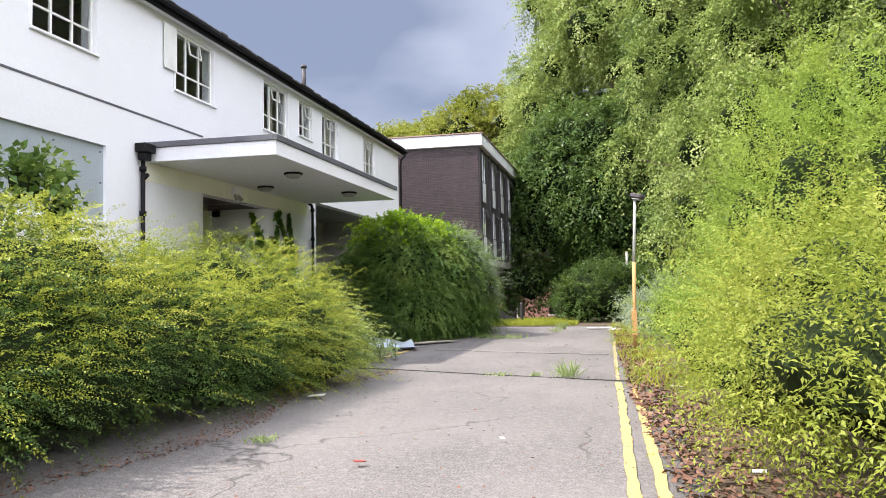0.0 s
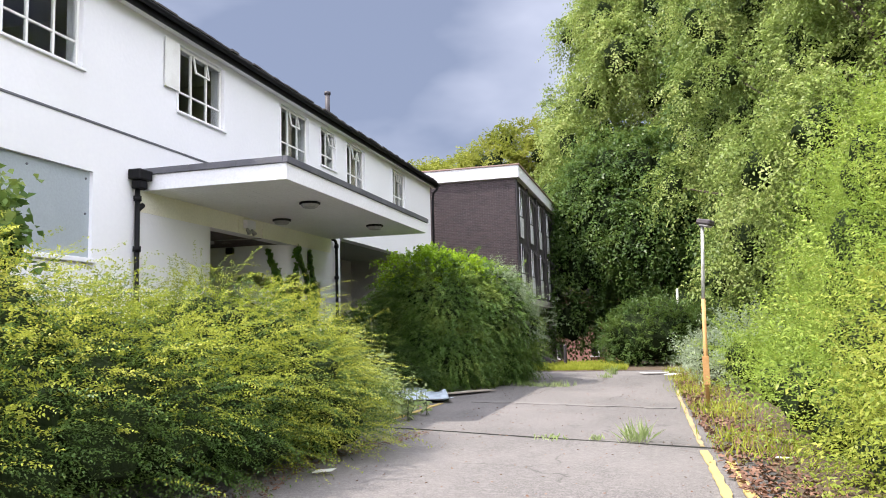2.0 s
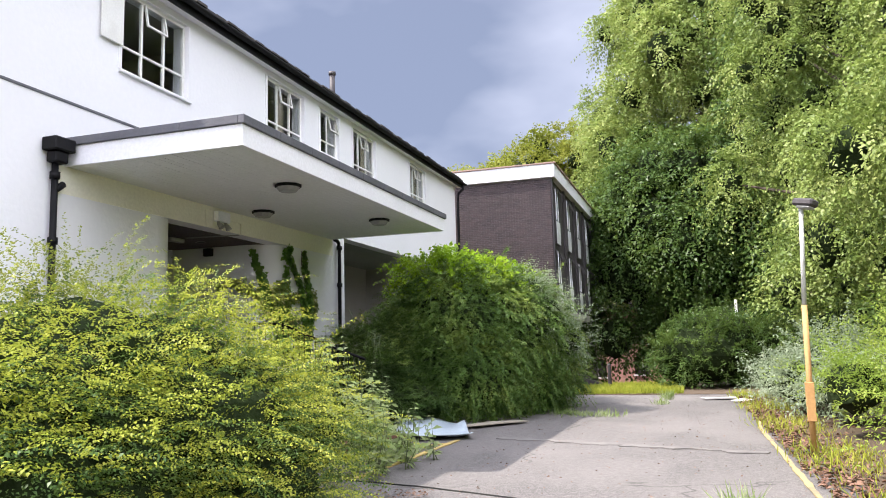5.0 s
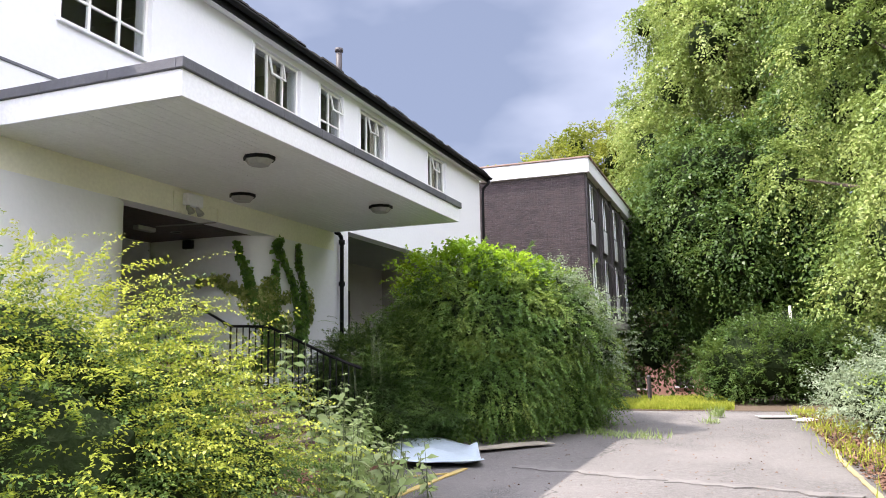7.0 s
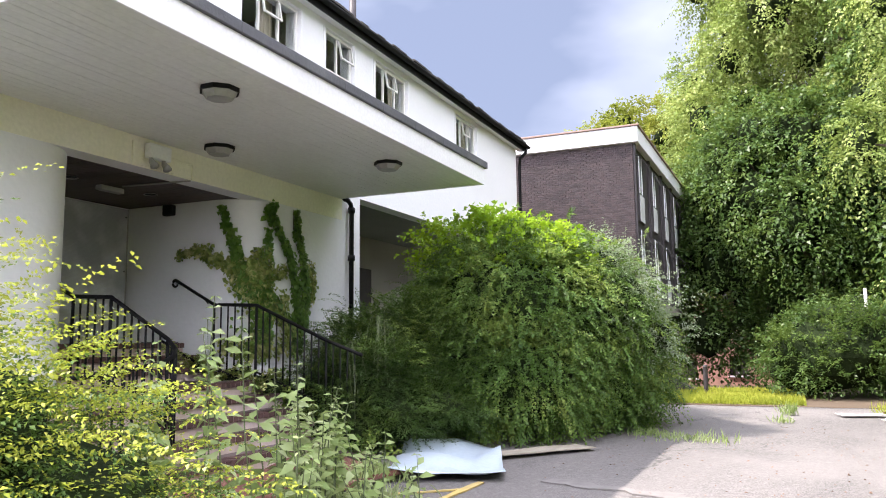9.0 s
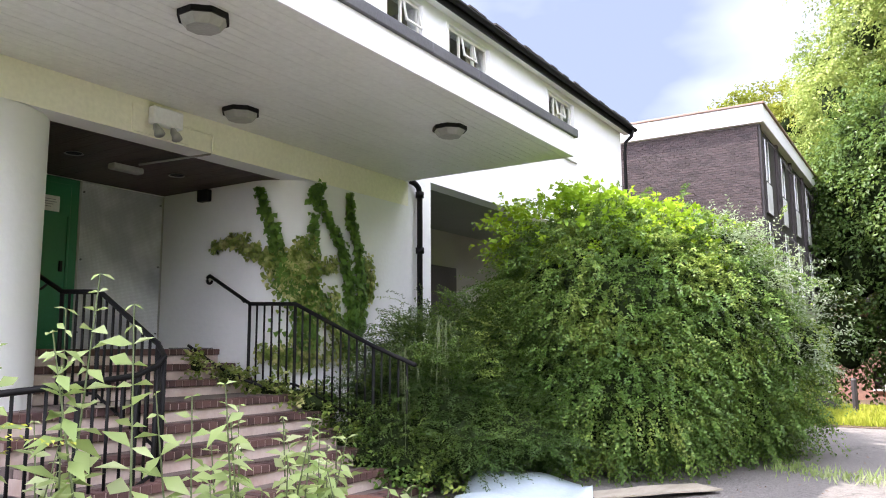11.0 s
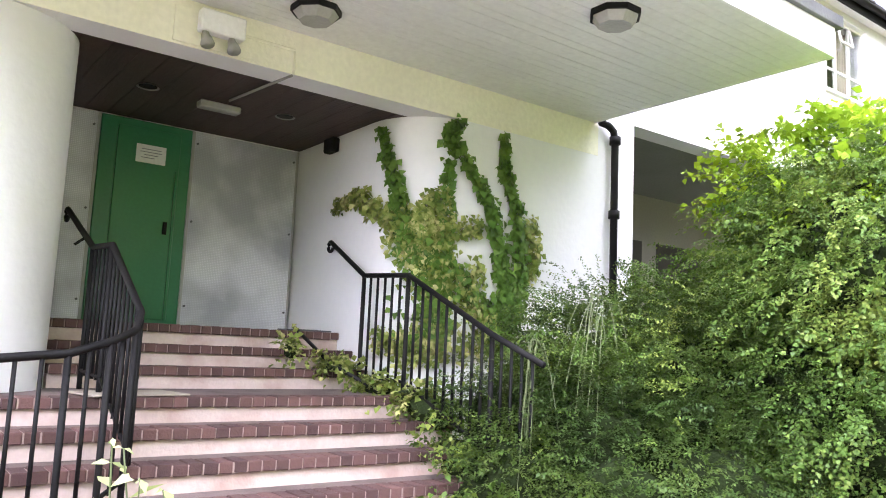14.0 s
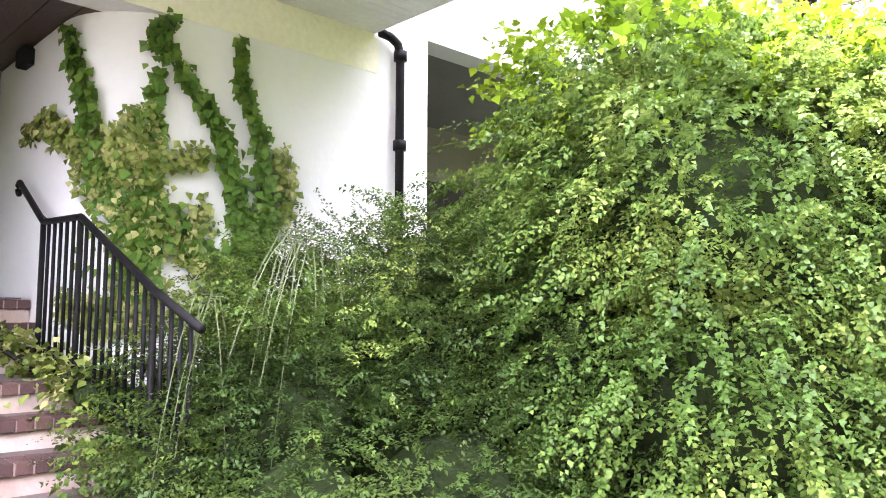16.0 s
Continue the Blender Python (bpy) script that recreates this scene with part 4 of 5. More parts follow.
def brick_face(fixed, axis, u0, u1, z0, z1, depth=0.02):
    vs, fs = [], []
    row = 0
    z = z0
    while z + 0.065 < z1:
        u = u0 - (0.1125 if row % 2 else 0)
        while u < u1:
            a, b = max(u, u0), min(u + 0.215, u1)
            if b - a > 0.02:
                d = depth * random.uniform(0.7, 1.1)
                i = len(vs)
                for du, dz, dd in ((a, z, 0), (b, z, 0), (b, z + 0.064, 0), (a, z + 0.064, 0), (a + 0.003, z + 0.003, d), (b - 0.003, z + 0.003, d), (b - 0.003, z + 0.061, d), (a + 0.003, z + 0.061, d)):
                    vs.append((du, fixed - dd, dz) if axis == "y" else (fixed + dd, du, dz))
                fs += [tuple(i + q for q in f) for f in ((4, 5, 6, 7), (0, 1, 5, 4), (1, 2, 6, 5), (2, 3, 7, 6), (3, 0, 4, 7))]
            u += 0.225
        z += 0.075
        row += 1
    return vs, fs


def brick_part(parent, mat, *a):
    vs, fs = brick_face(*a)
    me = bpy.data.meshes.new("brickwork")
    me.from_pydata(vs, [], fs)
    me.materials.append(mat)
    ob = new("brickwork", me)
    ob.parent = parent
    return tagged(ob, kind="stuff")


brick_part(annex, BRICKD, BY0 + 0.012, "y", -11.2, BX - 0.001, BZ0 + 0.28, BZ1 - 0.02)
part("return_face", boxed(BX - 0.13, BX - 0.012, BY0 + 0.02, BY0 + 0.5, BZ0 + 0.26, BZ1), MORTAR, annex)
brick_part(annex, BRICKD, BX - 0.012, "x", BY0 + 0.02, BY0 + 0.5, BZ0 + 0.28, BZ1 - 0.02)

# distance seen under the brick block: a bank and a red brick house beyond it
verge = tagged(part("verge", boxed(-5.9, 9, 28.0, 33, -0.05, 0.02, bevel=0.01), SOIL), "rough bank beyond the drive", "grass", kind="structure")
far_house = thing("brick_house", "distant orange red brick house with white sills", "house")
FH = [(-10.9, -9.9, -0.6, 0.5), (-8.2, -7.0, -0.75, 0.4), (-5.2, -4.2, -0.6, 0.5), (-10.9, -9.9, 1.9, 3.0), (-8.1, -7.1, 1.9, 3.0), (-5.2, -4.2, 1.9, 3.0)]
part("wall", wall_with_holes(bmesh.new(), "y", 57.5, 57.8, -13.0, -2.0, -2.0, 3.6, FH), REDB, far_house, "sunlit orange red brick wall")
part("wall", boxed(-13.0, -2.0, 62.0, 62.3, -2.0, 3.6), REDB, far_house)
for x in (-13.0, -2.3):
    part("wall", boxed(x, x + 0.3, 57.8, 62.0, -2.0, 3.6), REDB, far_house)
bm = bmesh.new()
vs = [bm.verts.new(c) for c in ((-13.4, 57.1, 3.6), (-1.6, 57.1, 3.6), (-1.6, 62.7, 3.6), (-13.4, 62.7, 3.6), (-13.4, 59.9, 5.6), (-1.6, 59.9, 5.6))]
for f in ((0, 1, 5, 4), (2, 3, 4, 5), (1, 2, 5), (3, 0, 4), (0, 3, 2, 1)):
    bm.faces.new([vs[i] for i in f])
part("roof", bm, TILE, far_house)
for x0, x1, z0, z1 in FH:
    w = part("window", boxed(x0, x1, 57.64, 57.7, z0, z1), CHARCOAL, far_house, "dark window")
    part("frame", boxed(x0 + (x1 - x0) / 2 - 0.04, x0 + (x1 - x0) / 2 + 0.04, 57.6, 57.639, z0, z1), FASCIA, w)
    part("sill", boxed(x0 - 0.08, x1 + 0.08, 57.42, 57.497, z0 - 0.1, z0 - 0.003), FASCIA, w)
bm = bmesh.new()
vs = [bm.verts.new(c) for c in ((-6.6, 32.0, -0.05), (-4.3, 32.0, -0.05), (-4.3, 32.0, 0.12), (-5.6, 32.0, 0.7), (-6.6, 32.0, 0.75), (-6.6, 32.3, -0.05), (-4.3, 32.3, -0.05), (-4.3, 32.3, 0.12), (-5.6, 32.3, 0.7), (-6.6, 32.3, 0.75))]
for f in ((0, 1, 2, 3, 4), (9, 8, 7, 6, 5), (0, 5, 6, 1), (1, 6, 7, 2), (2, 7, 8, 3), (3, 8, 9, 4), (4, 9, 5, 0)):
    bm.faces.new([vs[i] for i in f])
tagged(part("ramp_wall", bm, CHARCOAL), "dark sloping wall beside the raised block", "wall", kind="structure")
bol = thing("bollard", "short dark bollard at the end of the drive", "bollard")
part("post", tube(bmesh.new(), [(-3.95, 31.4, 0), (-3.95, 31.4, 0.75)], 0.06, 8), CHARCOAL, bol)
part("cap", tube(bmesh.new(), [(-3.95, 31.4, 0.75), (-3.95, 31.4, 0.8)], 0.075, 8, 0.04), CHARCOAL, bol)

# ---- street lamp and pole ----
lampst = thing("street_lamp", "short street lamp on a rusty orange and grey pole", "street lamp")
part("lower_pole", tube(bmesh.new(), [(0.25, 16.45, 0.0), (0.28, 16.45, 1.9)], 0.036, 12), POLEO, lampst, "rusty orange lower pole", True)
part("upper_pole", tube(bmesh.new(), [(0.28, 16.45, 1.9), (0.34, 16.45, 3.2)], 0.03, 12), POLEW, lampst, "grey upper pole", True)
bm = boxed(-0.09, 0.09, -0.22, 0.08, -0.02, 0.08, bevel=0.025)
bm.transform(pose(0.33, 16.43, 3.24, 12, 10, 50))
part("lantern", bm, CHARCOAL, lampst, "dark boxy lantern")
bm = boxed(-0.07, 0.07, -0.19, 0.02, -0.05, -0.02, bevel=0.015)
bm.transform(pose(0.33, 16.43, 3.24, 12, 10, 50))
part("lens", bm, LAMPG, lampst)
part("door_box", boxed(0.2, 0.31, 16.385, 16.42, 0.4, 0.9, bevel=0.006), POLEO, lampst)
pole = thing("metal_pole", "thin grey metal pole among the shrubs", "pole")
part("shaft", tube(bmesh.new(), [(0.35, 36.0, 0), (0.3, 36.0, 2.95)], 0.05, 8), POLEW, pole, "", True)

# ---- rubbish on the ground ----
def wavy_sheet(bm, w, l, nx, ny, amp, thick, seed, curl=0.0):
    rows_ = []
    for j in range(ny + 1):
        for i in range(nx + 1):
            u, v = (i / nx - 0.5) * w, (j / ny - 0.5) * l
            z = amp * (0.5 + noise.noise(Vector((u * 1.3, v * 1.3, seed)))) + curl * max(0, (i / nx - 0.75)) ** 2 * 4
            rows_.append(bm.verts.new((u, v, max(0.0, z))))
    for j in range(ny):
        for i in range(nx):
            a = j * (nx + 1) + i
            bm.faces.new((rows_[a], rows_[a + 1], rows_[a + nx + 2], rows_[a + nx + 1]))
    r = bmesh.ops.extrude_face_region(bm, geom=bm.faces[:])
    for q in r["geom"]:
        if isinstance(q, bmesh.types.BMVert):
            q.co.z += thick
    bmesh.ops.recalc_face_normals(bm, faces=bm.faces[:])
    return bm


sheet = part("plastic_sheet", wavy_sheet(bmesh.new(), 1.25, 2.3, 14, 16, 0.16, 0.008, 2, 0.06), SHEET, smooth=True)
sheet.matrix_basis = pose(-5.6, 18.2, 0.012, 0, 0, 22)
tagged(sheet, "crumpled pale blue plastic sheet lying on the asphalt", "sheet")
board = part("wood_board", wavy_sheet(bmesh.new(), 0.42, 1.45, 4, 8, 0.05, 0.014, 5), PLY)
board.matrix_basis = pose(-4.85, 19.5, 0.012, 0, 0, -38)
tagged(board, "weathered plywood board lying on the asphalt", "board")
litter = [(-3.97, 9.68, 0.22, 0.12), (-2.1, 6.0, 0.09, 0.06), (0.95, 6.1, 0.12, 0.1), (-1.1, 7.1, 0.05, 0.04), (0.7, 11.0, 0.16, 0.1), (-0.7, 26.0, 0.8, 0.35), (-0.2, 25.2, 0.5, 0.3)]
for i, (x, y, w, d) in enumerate(litter):
    o = part("litter", wavy_sheet(bmesh.new(), w, d, 4, 3, 0.05, 0.008, i), PAPER if i != 1 else surface("dull red wrapper", (0.3, 0.06, 0.05), (0.2, 0.05, 0.05)))
    o.matrix_basis = pose(x, y, 0.014, 0, 0, 40 * i)
    tagged(o, "scrap of pale litter lying on the ground" if i != 1 else "small red scrap lying on the asphalt", "litter", "litter scraps")
bedw = part("planting_bed", wavy_sheet(bmesh.new(), 1.7, 2.4, 8, 10, 0.14, 0.05, 9), surface("red brown rubble", (0.20, 0.085, 0.06), (0.12, 0.07, 0.05), 0.95, 3, 30, relief=0.9))
bedw.matrix_basis = pose(-6.5, 16.1, 0.0)
tagged(bedw, "red brown earth and rubble beside the steps", "soil", kind="structure")

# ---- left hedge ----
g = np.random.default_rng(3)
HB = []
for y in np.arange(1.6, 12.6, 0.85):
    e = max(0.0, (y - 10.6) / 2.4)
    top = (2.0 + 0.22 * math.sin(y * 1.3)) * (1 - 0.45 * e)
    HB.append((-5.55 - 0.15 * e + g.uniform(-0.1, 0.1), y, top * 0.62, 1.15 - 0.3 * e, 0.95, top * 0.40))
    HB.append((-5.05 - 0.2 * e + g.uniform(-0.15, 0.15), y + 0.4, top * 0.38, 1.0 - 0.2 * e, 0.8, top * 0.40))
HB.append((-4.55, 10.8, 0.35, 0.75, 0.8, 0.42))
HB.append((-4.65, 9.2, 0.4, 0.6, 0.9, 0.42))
# Gold tops over dark sides put sun and shade into the leaf colours.
hedge = tiered_shrub("hedge", "overgrown golden green hedge spilling over the drive", "hedge", HB, L_OLD_SHADE, L_HEDGE, 68, 38, 0.55, 0.027, 0.6, 0.7, -0.08,
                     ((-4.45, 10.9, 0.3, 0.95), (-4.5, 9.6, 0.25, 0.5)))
shrub("hedge", "overgrown hedge with coarse golden green growth by the wall", "hedge", [(-5.6, y, 1.0, 1.4, 1.6, 1.05) for y in (-6.0, -3.5, -1.2, 0.4)] + [(-6.7, y, 1.05, 0.9, 1.6, 0.95) for y in (2.0, 4.5, 7.0, 9.5, 11.5)], L_HEDGE, 22, 20, 0.5, 0.055, 0.3, 0.2, 0.55, 0.75)

# climbing shrub behind the hedge, against the white wall
shrub("climbing_shrub", "straggly climber standing above the hedge by the wall", "shrub", [(-6.9, 6.6, 2.6, 0.5, 0.9, 0.6), (-6.8, 7.7, 2.75, 0.35, 0.5, 0.5), (-6.9, 8.4, 2.4, 0.3, 0.4, 0.5), (-6.9, 5.2, 2.7, 0.5, 0.8, 0.8)], L_MOUND, 24, 9, 0.45, 0.12, 0.2, 0.5, 0.75, 0.4)

# ---- creeper mound ----
MB = [(-5.95, 21.5, 1.85, 1.4, 1.5, 1.4), (-6.3, 21.9, 2.5, 1.1, 1.2, 0.95), (-5.4, 22.4, 1.75, 1.5, 1.5, 1.5), (-4.9, 23.4, 1.1, 1.2, 1.3, 1.2), (-6.3, 23.2, 2.1, 1.6, 1.8, 1.4),
      (-5.6, 21.0, 0.9, 1.1, 1.2, 1.0), (-4.75, 22.5, 0.7, 0.8, 0.9, 0.8), (-7.6, 23.2, 1.8, 1.0, 1.4, 1.2), (-6.1, 20.7, 1.0, 0.9, 0.9, 1.0), (-5.9, 20.6, 1.9, 0.5, 0.6, 0.5)]
mound = shrub("creeper_mound", "tall mound of creeper and shrub grown over the railings", "shrub", MB, L_MOUND, 150, 34, 0.36, 0.036, 0.55, 0.1, 0.8, 0.74, spread=0.28)
DB = [(-6.9, 20.6, 1.0, 1.3, 1.3, 1.1), (-7.6, 20.3, 0.9, 1.0, 1.2, 1.1), (-7.7, 19.5, 0.95, 0.75, 0.75, 0.85), (-6.9, 19.6, 0.7, 0.8, 0.8, 0.8), (-6.9, 18.95, 0.75, 0.7, 0.6, 0.7), (-6.3, 19.4, 0.5, 0.7, 0.7, 0.5),
      (-6.95, 18.75, 0.7, 0.45, 0.4, 0.7), (-6.5, 18.7, 0.45, 0.5, 0.5, 0.5), (-7.6, 18.85, 0.8, 0.45, 0.4, 0.6), (-7.15, 18.35, 0.5, 0.45, 0.35, 0.5), (-7.75, 18.6, 0.75, 0.35, 0.3, 0.5)]
# Finer leaved shrub; the building's shade on this side is in its leaf colour.
tiered_shrub("dark_shrub", "small leaved shrub, darkened for shade, grown through the iron railing", "shrub", DB, L_SHADE, L_MOUND, 150, 36, 0.42, 0.028, 0.62, 0.55, 0.5)
shrub("creeper_mound", "shaded creeper growth between the mound and the wall", "shrub", [(-5.9, 25.0, 1.8, 1.5, 1.8, 1.5), (-7.6, 25.0, 1.8, 1.4, 2.0, 1.5)], L_MOUND, 26, 20, 0.45, 0.075, 0.4, 0.1, 0.7, 0.8)
# Brighter leaves on top paint in the sunlit crest of the mound.
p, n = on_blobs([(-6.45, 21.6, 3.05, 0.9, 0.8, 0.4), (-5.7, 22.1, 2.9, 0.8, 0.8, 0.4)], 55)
leaf_mesh("lit_growth", *sprays(p, unit(n + np.array([0, 0, 0.3])), 14, 0.35, 0.085, 0.35, 0.4, 0.8), L_TOP, mound, "bright young creeper growth on top")
# arching dry stems over the railing end
for k in range(22):
    knot = Vector((-7.0, 19.05, 1.78)) if k < 14 else Vector((-7.25, 18.6, 1.45))
    s = knot + Vector((random.uniform(-0.08, 0.08), random.uniform(-0.08, 0.08), random.uniform(-0.05, 0.08)))
    d = Vector((random.uniform(0.05, 0.45), random.uniform(-0.6, 0.1), 0))
    drop = random.uniform(0.6, 1.15)
    bm = tube(bmesh.new(), [s, s + d * 0.3 + Vector((0, 0, 0.0)), s + d * 0.55 + Vector((0, 0, -drop * 0.22)), s + d * 0.8 + Vector((0, 0, -drop * 0.58)), s + d * 1.0 + Vector((0, 0, -drop))], 0.004, 4, 0.0025)
    part("dry_stem", bm, STRAW, mound, "arching pale dry stem")
shrub("grey_shrub", "pale flowering shrub leaning from the creeper mound", "shrub", [(-4.3, 22.4, 2.2, 0.7, 0.8, 0.65), (-3.95, 22.9, 1.6, 0.55, 0.7, 0.6), (-4.7, 22.5, 2.8, 0.6, 0.7, 0.4)], L_GREY, 60, 20, 0.5, 0.05, 0.2, 0.5, 0.4, 0.6)
shrub("low_creeper", "green creeper trailing over the lower steps", "creeper", [(-7.9, 18.45, 0.5, 0.45, 0.3, 0.25), (-7.4, 18.4, 0.35, 0.5, 0.5, 0.35), (-7.0, 18.6, 0.3, 0.6, 0.6, 0.4), (-8.3, 18.45, 0.85, 0.35, 0.25, 0.2)], L_MOUND, 60, 14, 0.3, 0.06, 0.4, 0.2, 0.65, 0.7)

# ---- ivy on the white wall ----
def wall_ivy(strands, material, name, label, leaf, per):
    t = thing(name, label, "ivy")
    B, W, F = [], [], []
    bm = bmesh.new()
    for pts, spread in strands:
        pts = [Vector(q) for q in pts]
        tube(bm, [q + Vector((-0.0, -0.01, 0)) for q in pts], 0.012, 5, 0.004)
        for i, (a, b) in enumerate(zip(pts, pts[1:])):
            wide = spread * (1.45 - 0.95 * i / (len(pts) - 1))
            k = int((b - a).length * per * (0.35 + wide * 3))
            for _ in range(k):
                c = a.lerp(b, random.random())
                o = Vector((random.gauss(0, wide * 0.7), random.gauss(0, wide * 0.7), random.gauss(0, wide)))
                q = c + o
                wall_y, inn = 18.5, -9.55
                if q.x > inn:
                    s = min(1.0, (q.x - inn) / 0.7)
                    wall_y = 19.2 - 0.7 * math.sqrt(max(0.0, 1 - s * s))
                q.y = wall_y if q.x < FX - 0.02 else q.y
                nrm = Vector((0, -1, 0))
                if q.x > inn:
                    s = min(1.0, (q.x - inn) / 0.7)
                    nrm = Vector((s, -math.sqrt(max(0.0, 1 - s * s)), 0))
                if q.x > FX - 0.03:
                    q.x = FX
                    q.y = c.y + o.y
                    nrm = Vector((1, 0, 0))
                q += nrm * random.uniform(0.015, 0.09)
                B.append(q)
                f = nrm + Vector((random.gauss(0, 0.35), random.gauss(0, 0.35), 0.45 + random.gauss(0, 0.3)))
                F.append(f)
                W.append(Vector((random.gauss(0, 0.5), random.gauss(0, 0.5), -0.8)) + nrm * 0.35)
    part("stem", bm, BARK, t)
    s = leaf * np.random.default_rng(2).uniform(0.6, 1.3, len(B))
    leaf_mesh("foliage", np.array(B), unit(np.array(W)), unit(np.array(F)), s, s * 0.9, material, t)
    return t


ROOT = (-8.85, 19.55, 1.5)
wall_ivy([([(-9.08, 18.68, 2.4), (-9.15, 18.62, 2.75), (-9.21, 18.59, 2.97), (-9.28, 18.56, 3.2), (-9.36, 18.52, 3.5)], 0.035),
          ([ROOT, (-8.85, 19.63, 2.0), (-8.85, 19.56, 2.3), (-8.85, 19.47, 2.65), (-8.85, 19.38, 2.85), (-8.85, 19.22, 3.04), (-8.86, 19.07, 3.22), (-8.9, 18.93, 3.43), (-8.87, 19.04, 3.58)], 0.04),
          ([ROOT, (-8.85, 19.8, 1.85), (-8.85, 19.84, 2.2), (-8.85, 19.8, 2.55), (-8.85, 19.75, 2.84), (-8.85, 19.64, 3.05), (-8.85, 19.57, 3.28)], 0.045),
          ([(-8.85, 19.57, 3.25), (-8.85, 19.57, 3.56)], 0.008),
          ([ROOT, (-8.85, 19.7, 1.8), (-8.85, 19.65, 2.2)], 0.11), ([(-9.08, 18.7, 2.4), (-8.95, 18.9, 2.2), (-8.85, 19.2, 1.95), (-8.85, 19.5, 1.6)], 0.07)],
         L_IVY, "wall_ivy", "dark green ivy climbing the white rounded wall", 0.08, 900)
wall_ivy([([(-8.9, 18.95, 2.36), (-9.05, 18.73, 2.52), (-9.27, 18.56, 2.62), (-9.62, 18.5, 2.83), (-9.85, 18.5, 2.86), (-10.13, 18.5, 2.8)], 0.055),
          ([(-9.05, 18.72, 2.5), (-8.98, 18.8, 2.68), (-8.92, 18.89, 2.85)], 0.06), ([(-9.2, 18.6, 2.55), (-8.95, 18.85, 2.5), (-8.86, 19.1, 2.52), (-8.85, 19.3, 2.58)], 0.065),
          ([(-9.15, 18.63, 2.45), (-9.0, 18.8, 2.25), (-8.88, 19.0, 2.05), (-8.85, 19.2, 1.85), ROOT], 0.08),
          ([(-8.85, 19.92, 2.68), (-8.85, 20.05, 2.45), (-8.85, 19.97, 2.14)], 0.045), ([(-8.85, 19.3, 2.2), (-8.85, 19.25, 2.05)], 0.05),
          ([ROOT, (-8.9, 18.95, 1.45), (-9.1, 18.68, 1.35), (-9.3, 18.55, 1.5)], 0.07)],
         L_VARI, "wall_ivy", "cream and green variegated ivy on the white wall", 0.065, 1000)
shrub("trailing_ivy", "variegated ivy trailing over the brick steps", "ivy", [(-8.9, 18.3, 1.0, 0.35, 0.2, 0.12), (-9.35, 18.1, 1.17, 0.25, 0.2, 0.1), (-8.5, 18.35, 0.95, 0.3, 0.2, 0.15), (-9.55, 17.75, 1.3, 0.12, 0.12, 0.14)], L_VARI, 120, 8, 0.2, 0.06, 0.3, 0.3, 0.85, 0.5)

# ---- tall weeds by the steps ----
def weed(x, y, h, stems, seed, leaf=0.18, label="tall pale green weed with broad leaves", spread=0.18, name="tall_weed"):
    t = thing(name, label, "plant", "tall weeds")
    g = random.Random(seed)
    bm = bmesh.new()
    B, W, F, S = [], [], [], []
    for _ in range(stems):
        top = Vector((x + g.uniform(-spread, spread), y + g.uniform(-spread, spread), h * g.uniform(0.65, 1.0)))
        foot = Vector((x + g.uniform(-0.06, 0.06), y + g.uniform(-0.06, 0.06), 0.0))
        mid = foot.lerp(top, 0.5) + Vector((g.uniform(-0.06, 0.06), g.uniform(-0.06, 0.06), 0))
        tube(bm, [foot, mid, top], 0.008, 5, 0.003)
        n = int(top.z / 0.08)
        for k in range(n):
            f = (k + 1) / n
            q = foot.lerp(mid, f * 2) if f < 0.5 else mid.lerp(top, f * 2 - 1)
            a = k * 1.57 + g.uniform(-0.3, 0.3)
            for s in (0, math.pi):
                size = leaf * (1.05 - 0.55 * abs(f - 0.35)) * g.uniform(0.6, 1.1) * (0.55 if f > 0.9 else 1)
                d = Vector((math.cos(a + s), math.sin(a + s), g.uniform(-0.7, 0.55)))
                B.append(q), W.append(d), F.append(Vector((0.3 + g.gauss(0, 0.5), -0.3 + g.gauss(0, 0.5), 1))), S.append(size)
    part("stem", bm, STRAW, t)
    S = np.array(S)
    leaf_mesh("foliage", np.array(B), unit(np.array(W)), unit(np.array(F)), S, S * 0.42, L_WEED, t, fold=0.18)
    return t


for i, (x, y, h, s) in enumerate(((-5.15, 13.5, 1.85, 3), (-5.0, 13.8, 1.8, 3), (-5.0, 14.1, 1.45, 4), (-5.05, 14.6, 1.27, 4), (-4.75, 14.0, 0.95, 4), (-5.3, 14.4, 1.1, 4), (-4.8, 14.8, 0.95, 4), (-5.5, 15.2, 0.8, 4),
                                    (-5.9, 16.9, 0.45, 3), (-5.4, 13.2, 1.5, 4), (-4.6, 14.4, 0.8, 4), (-5.2, 15.0, 1.0, 4), (-4.65, 13.6, 0.9, 4), (-4.5, 15.2, 0.6, 3), (-6.2, 13.9, 1.2, 4), (-5.8, 15.4, 1.1, 4), (-5.55, 15.55, 0.95, 4))):
    weed(x, y, h, s, 50 + i)

# ---- small weeds and grass tufts ----
def tuft(name, label, x, y, r, h, n, material, seed, leaf_w=0.012):
    g = np.random.default_rng(seed)
    b = np.stack([x + g.normal(0, r, n), y + g.normal(0, r, n), np.full(n, 0.0)], 1)
    w = unit(np.stack([g.normal(0, 0.45, n), g.normal(0, 0.45, n), np.ones(n)], 1))
    s = h * g.uniform(0.4, 1.1, n)
    o = leaf_mesh(name, b, w, unit(g.normal(size=(n, 3))), s, np.full(n, leaf_w), material)
    return tagged(o, label, "grass", kind="stuff")


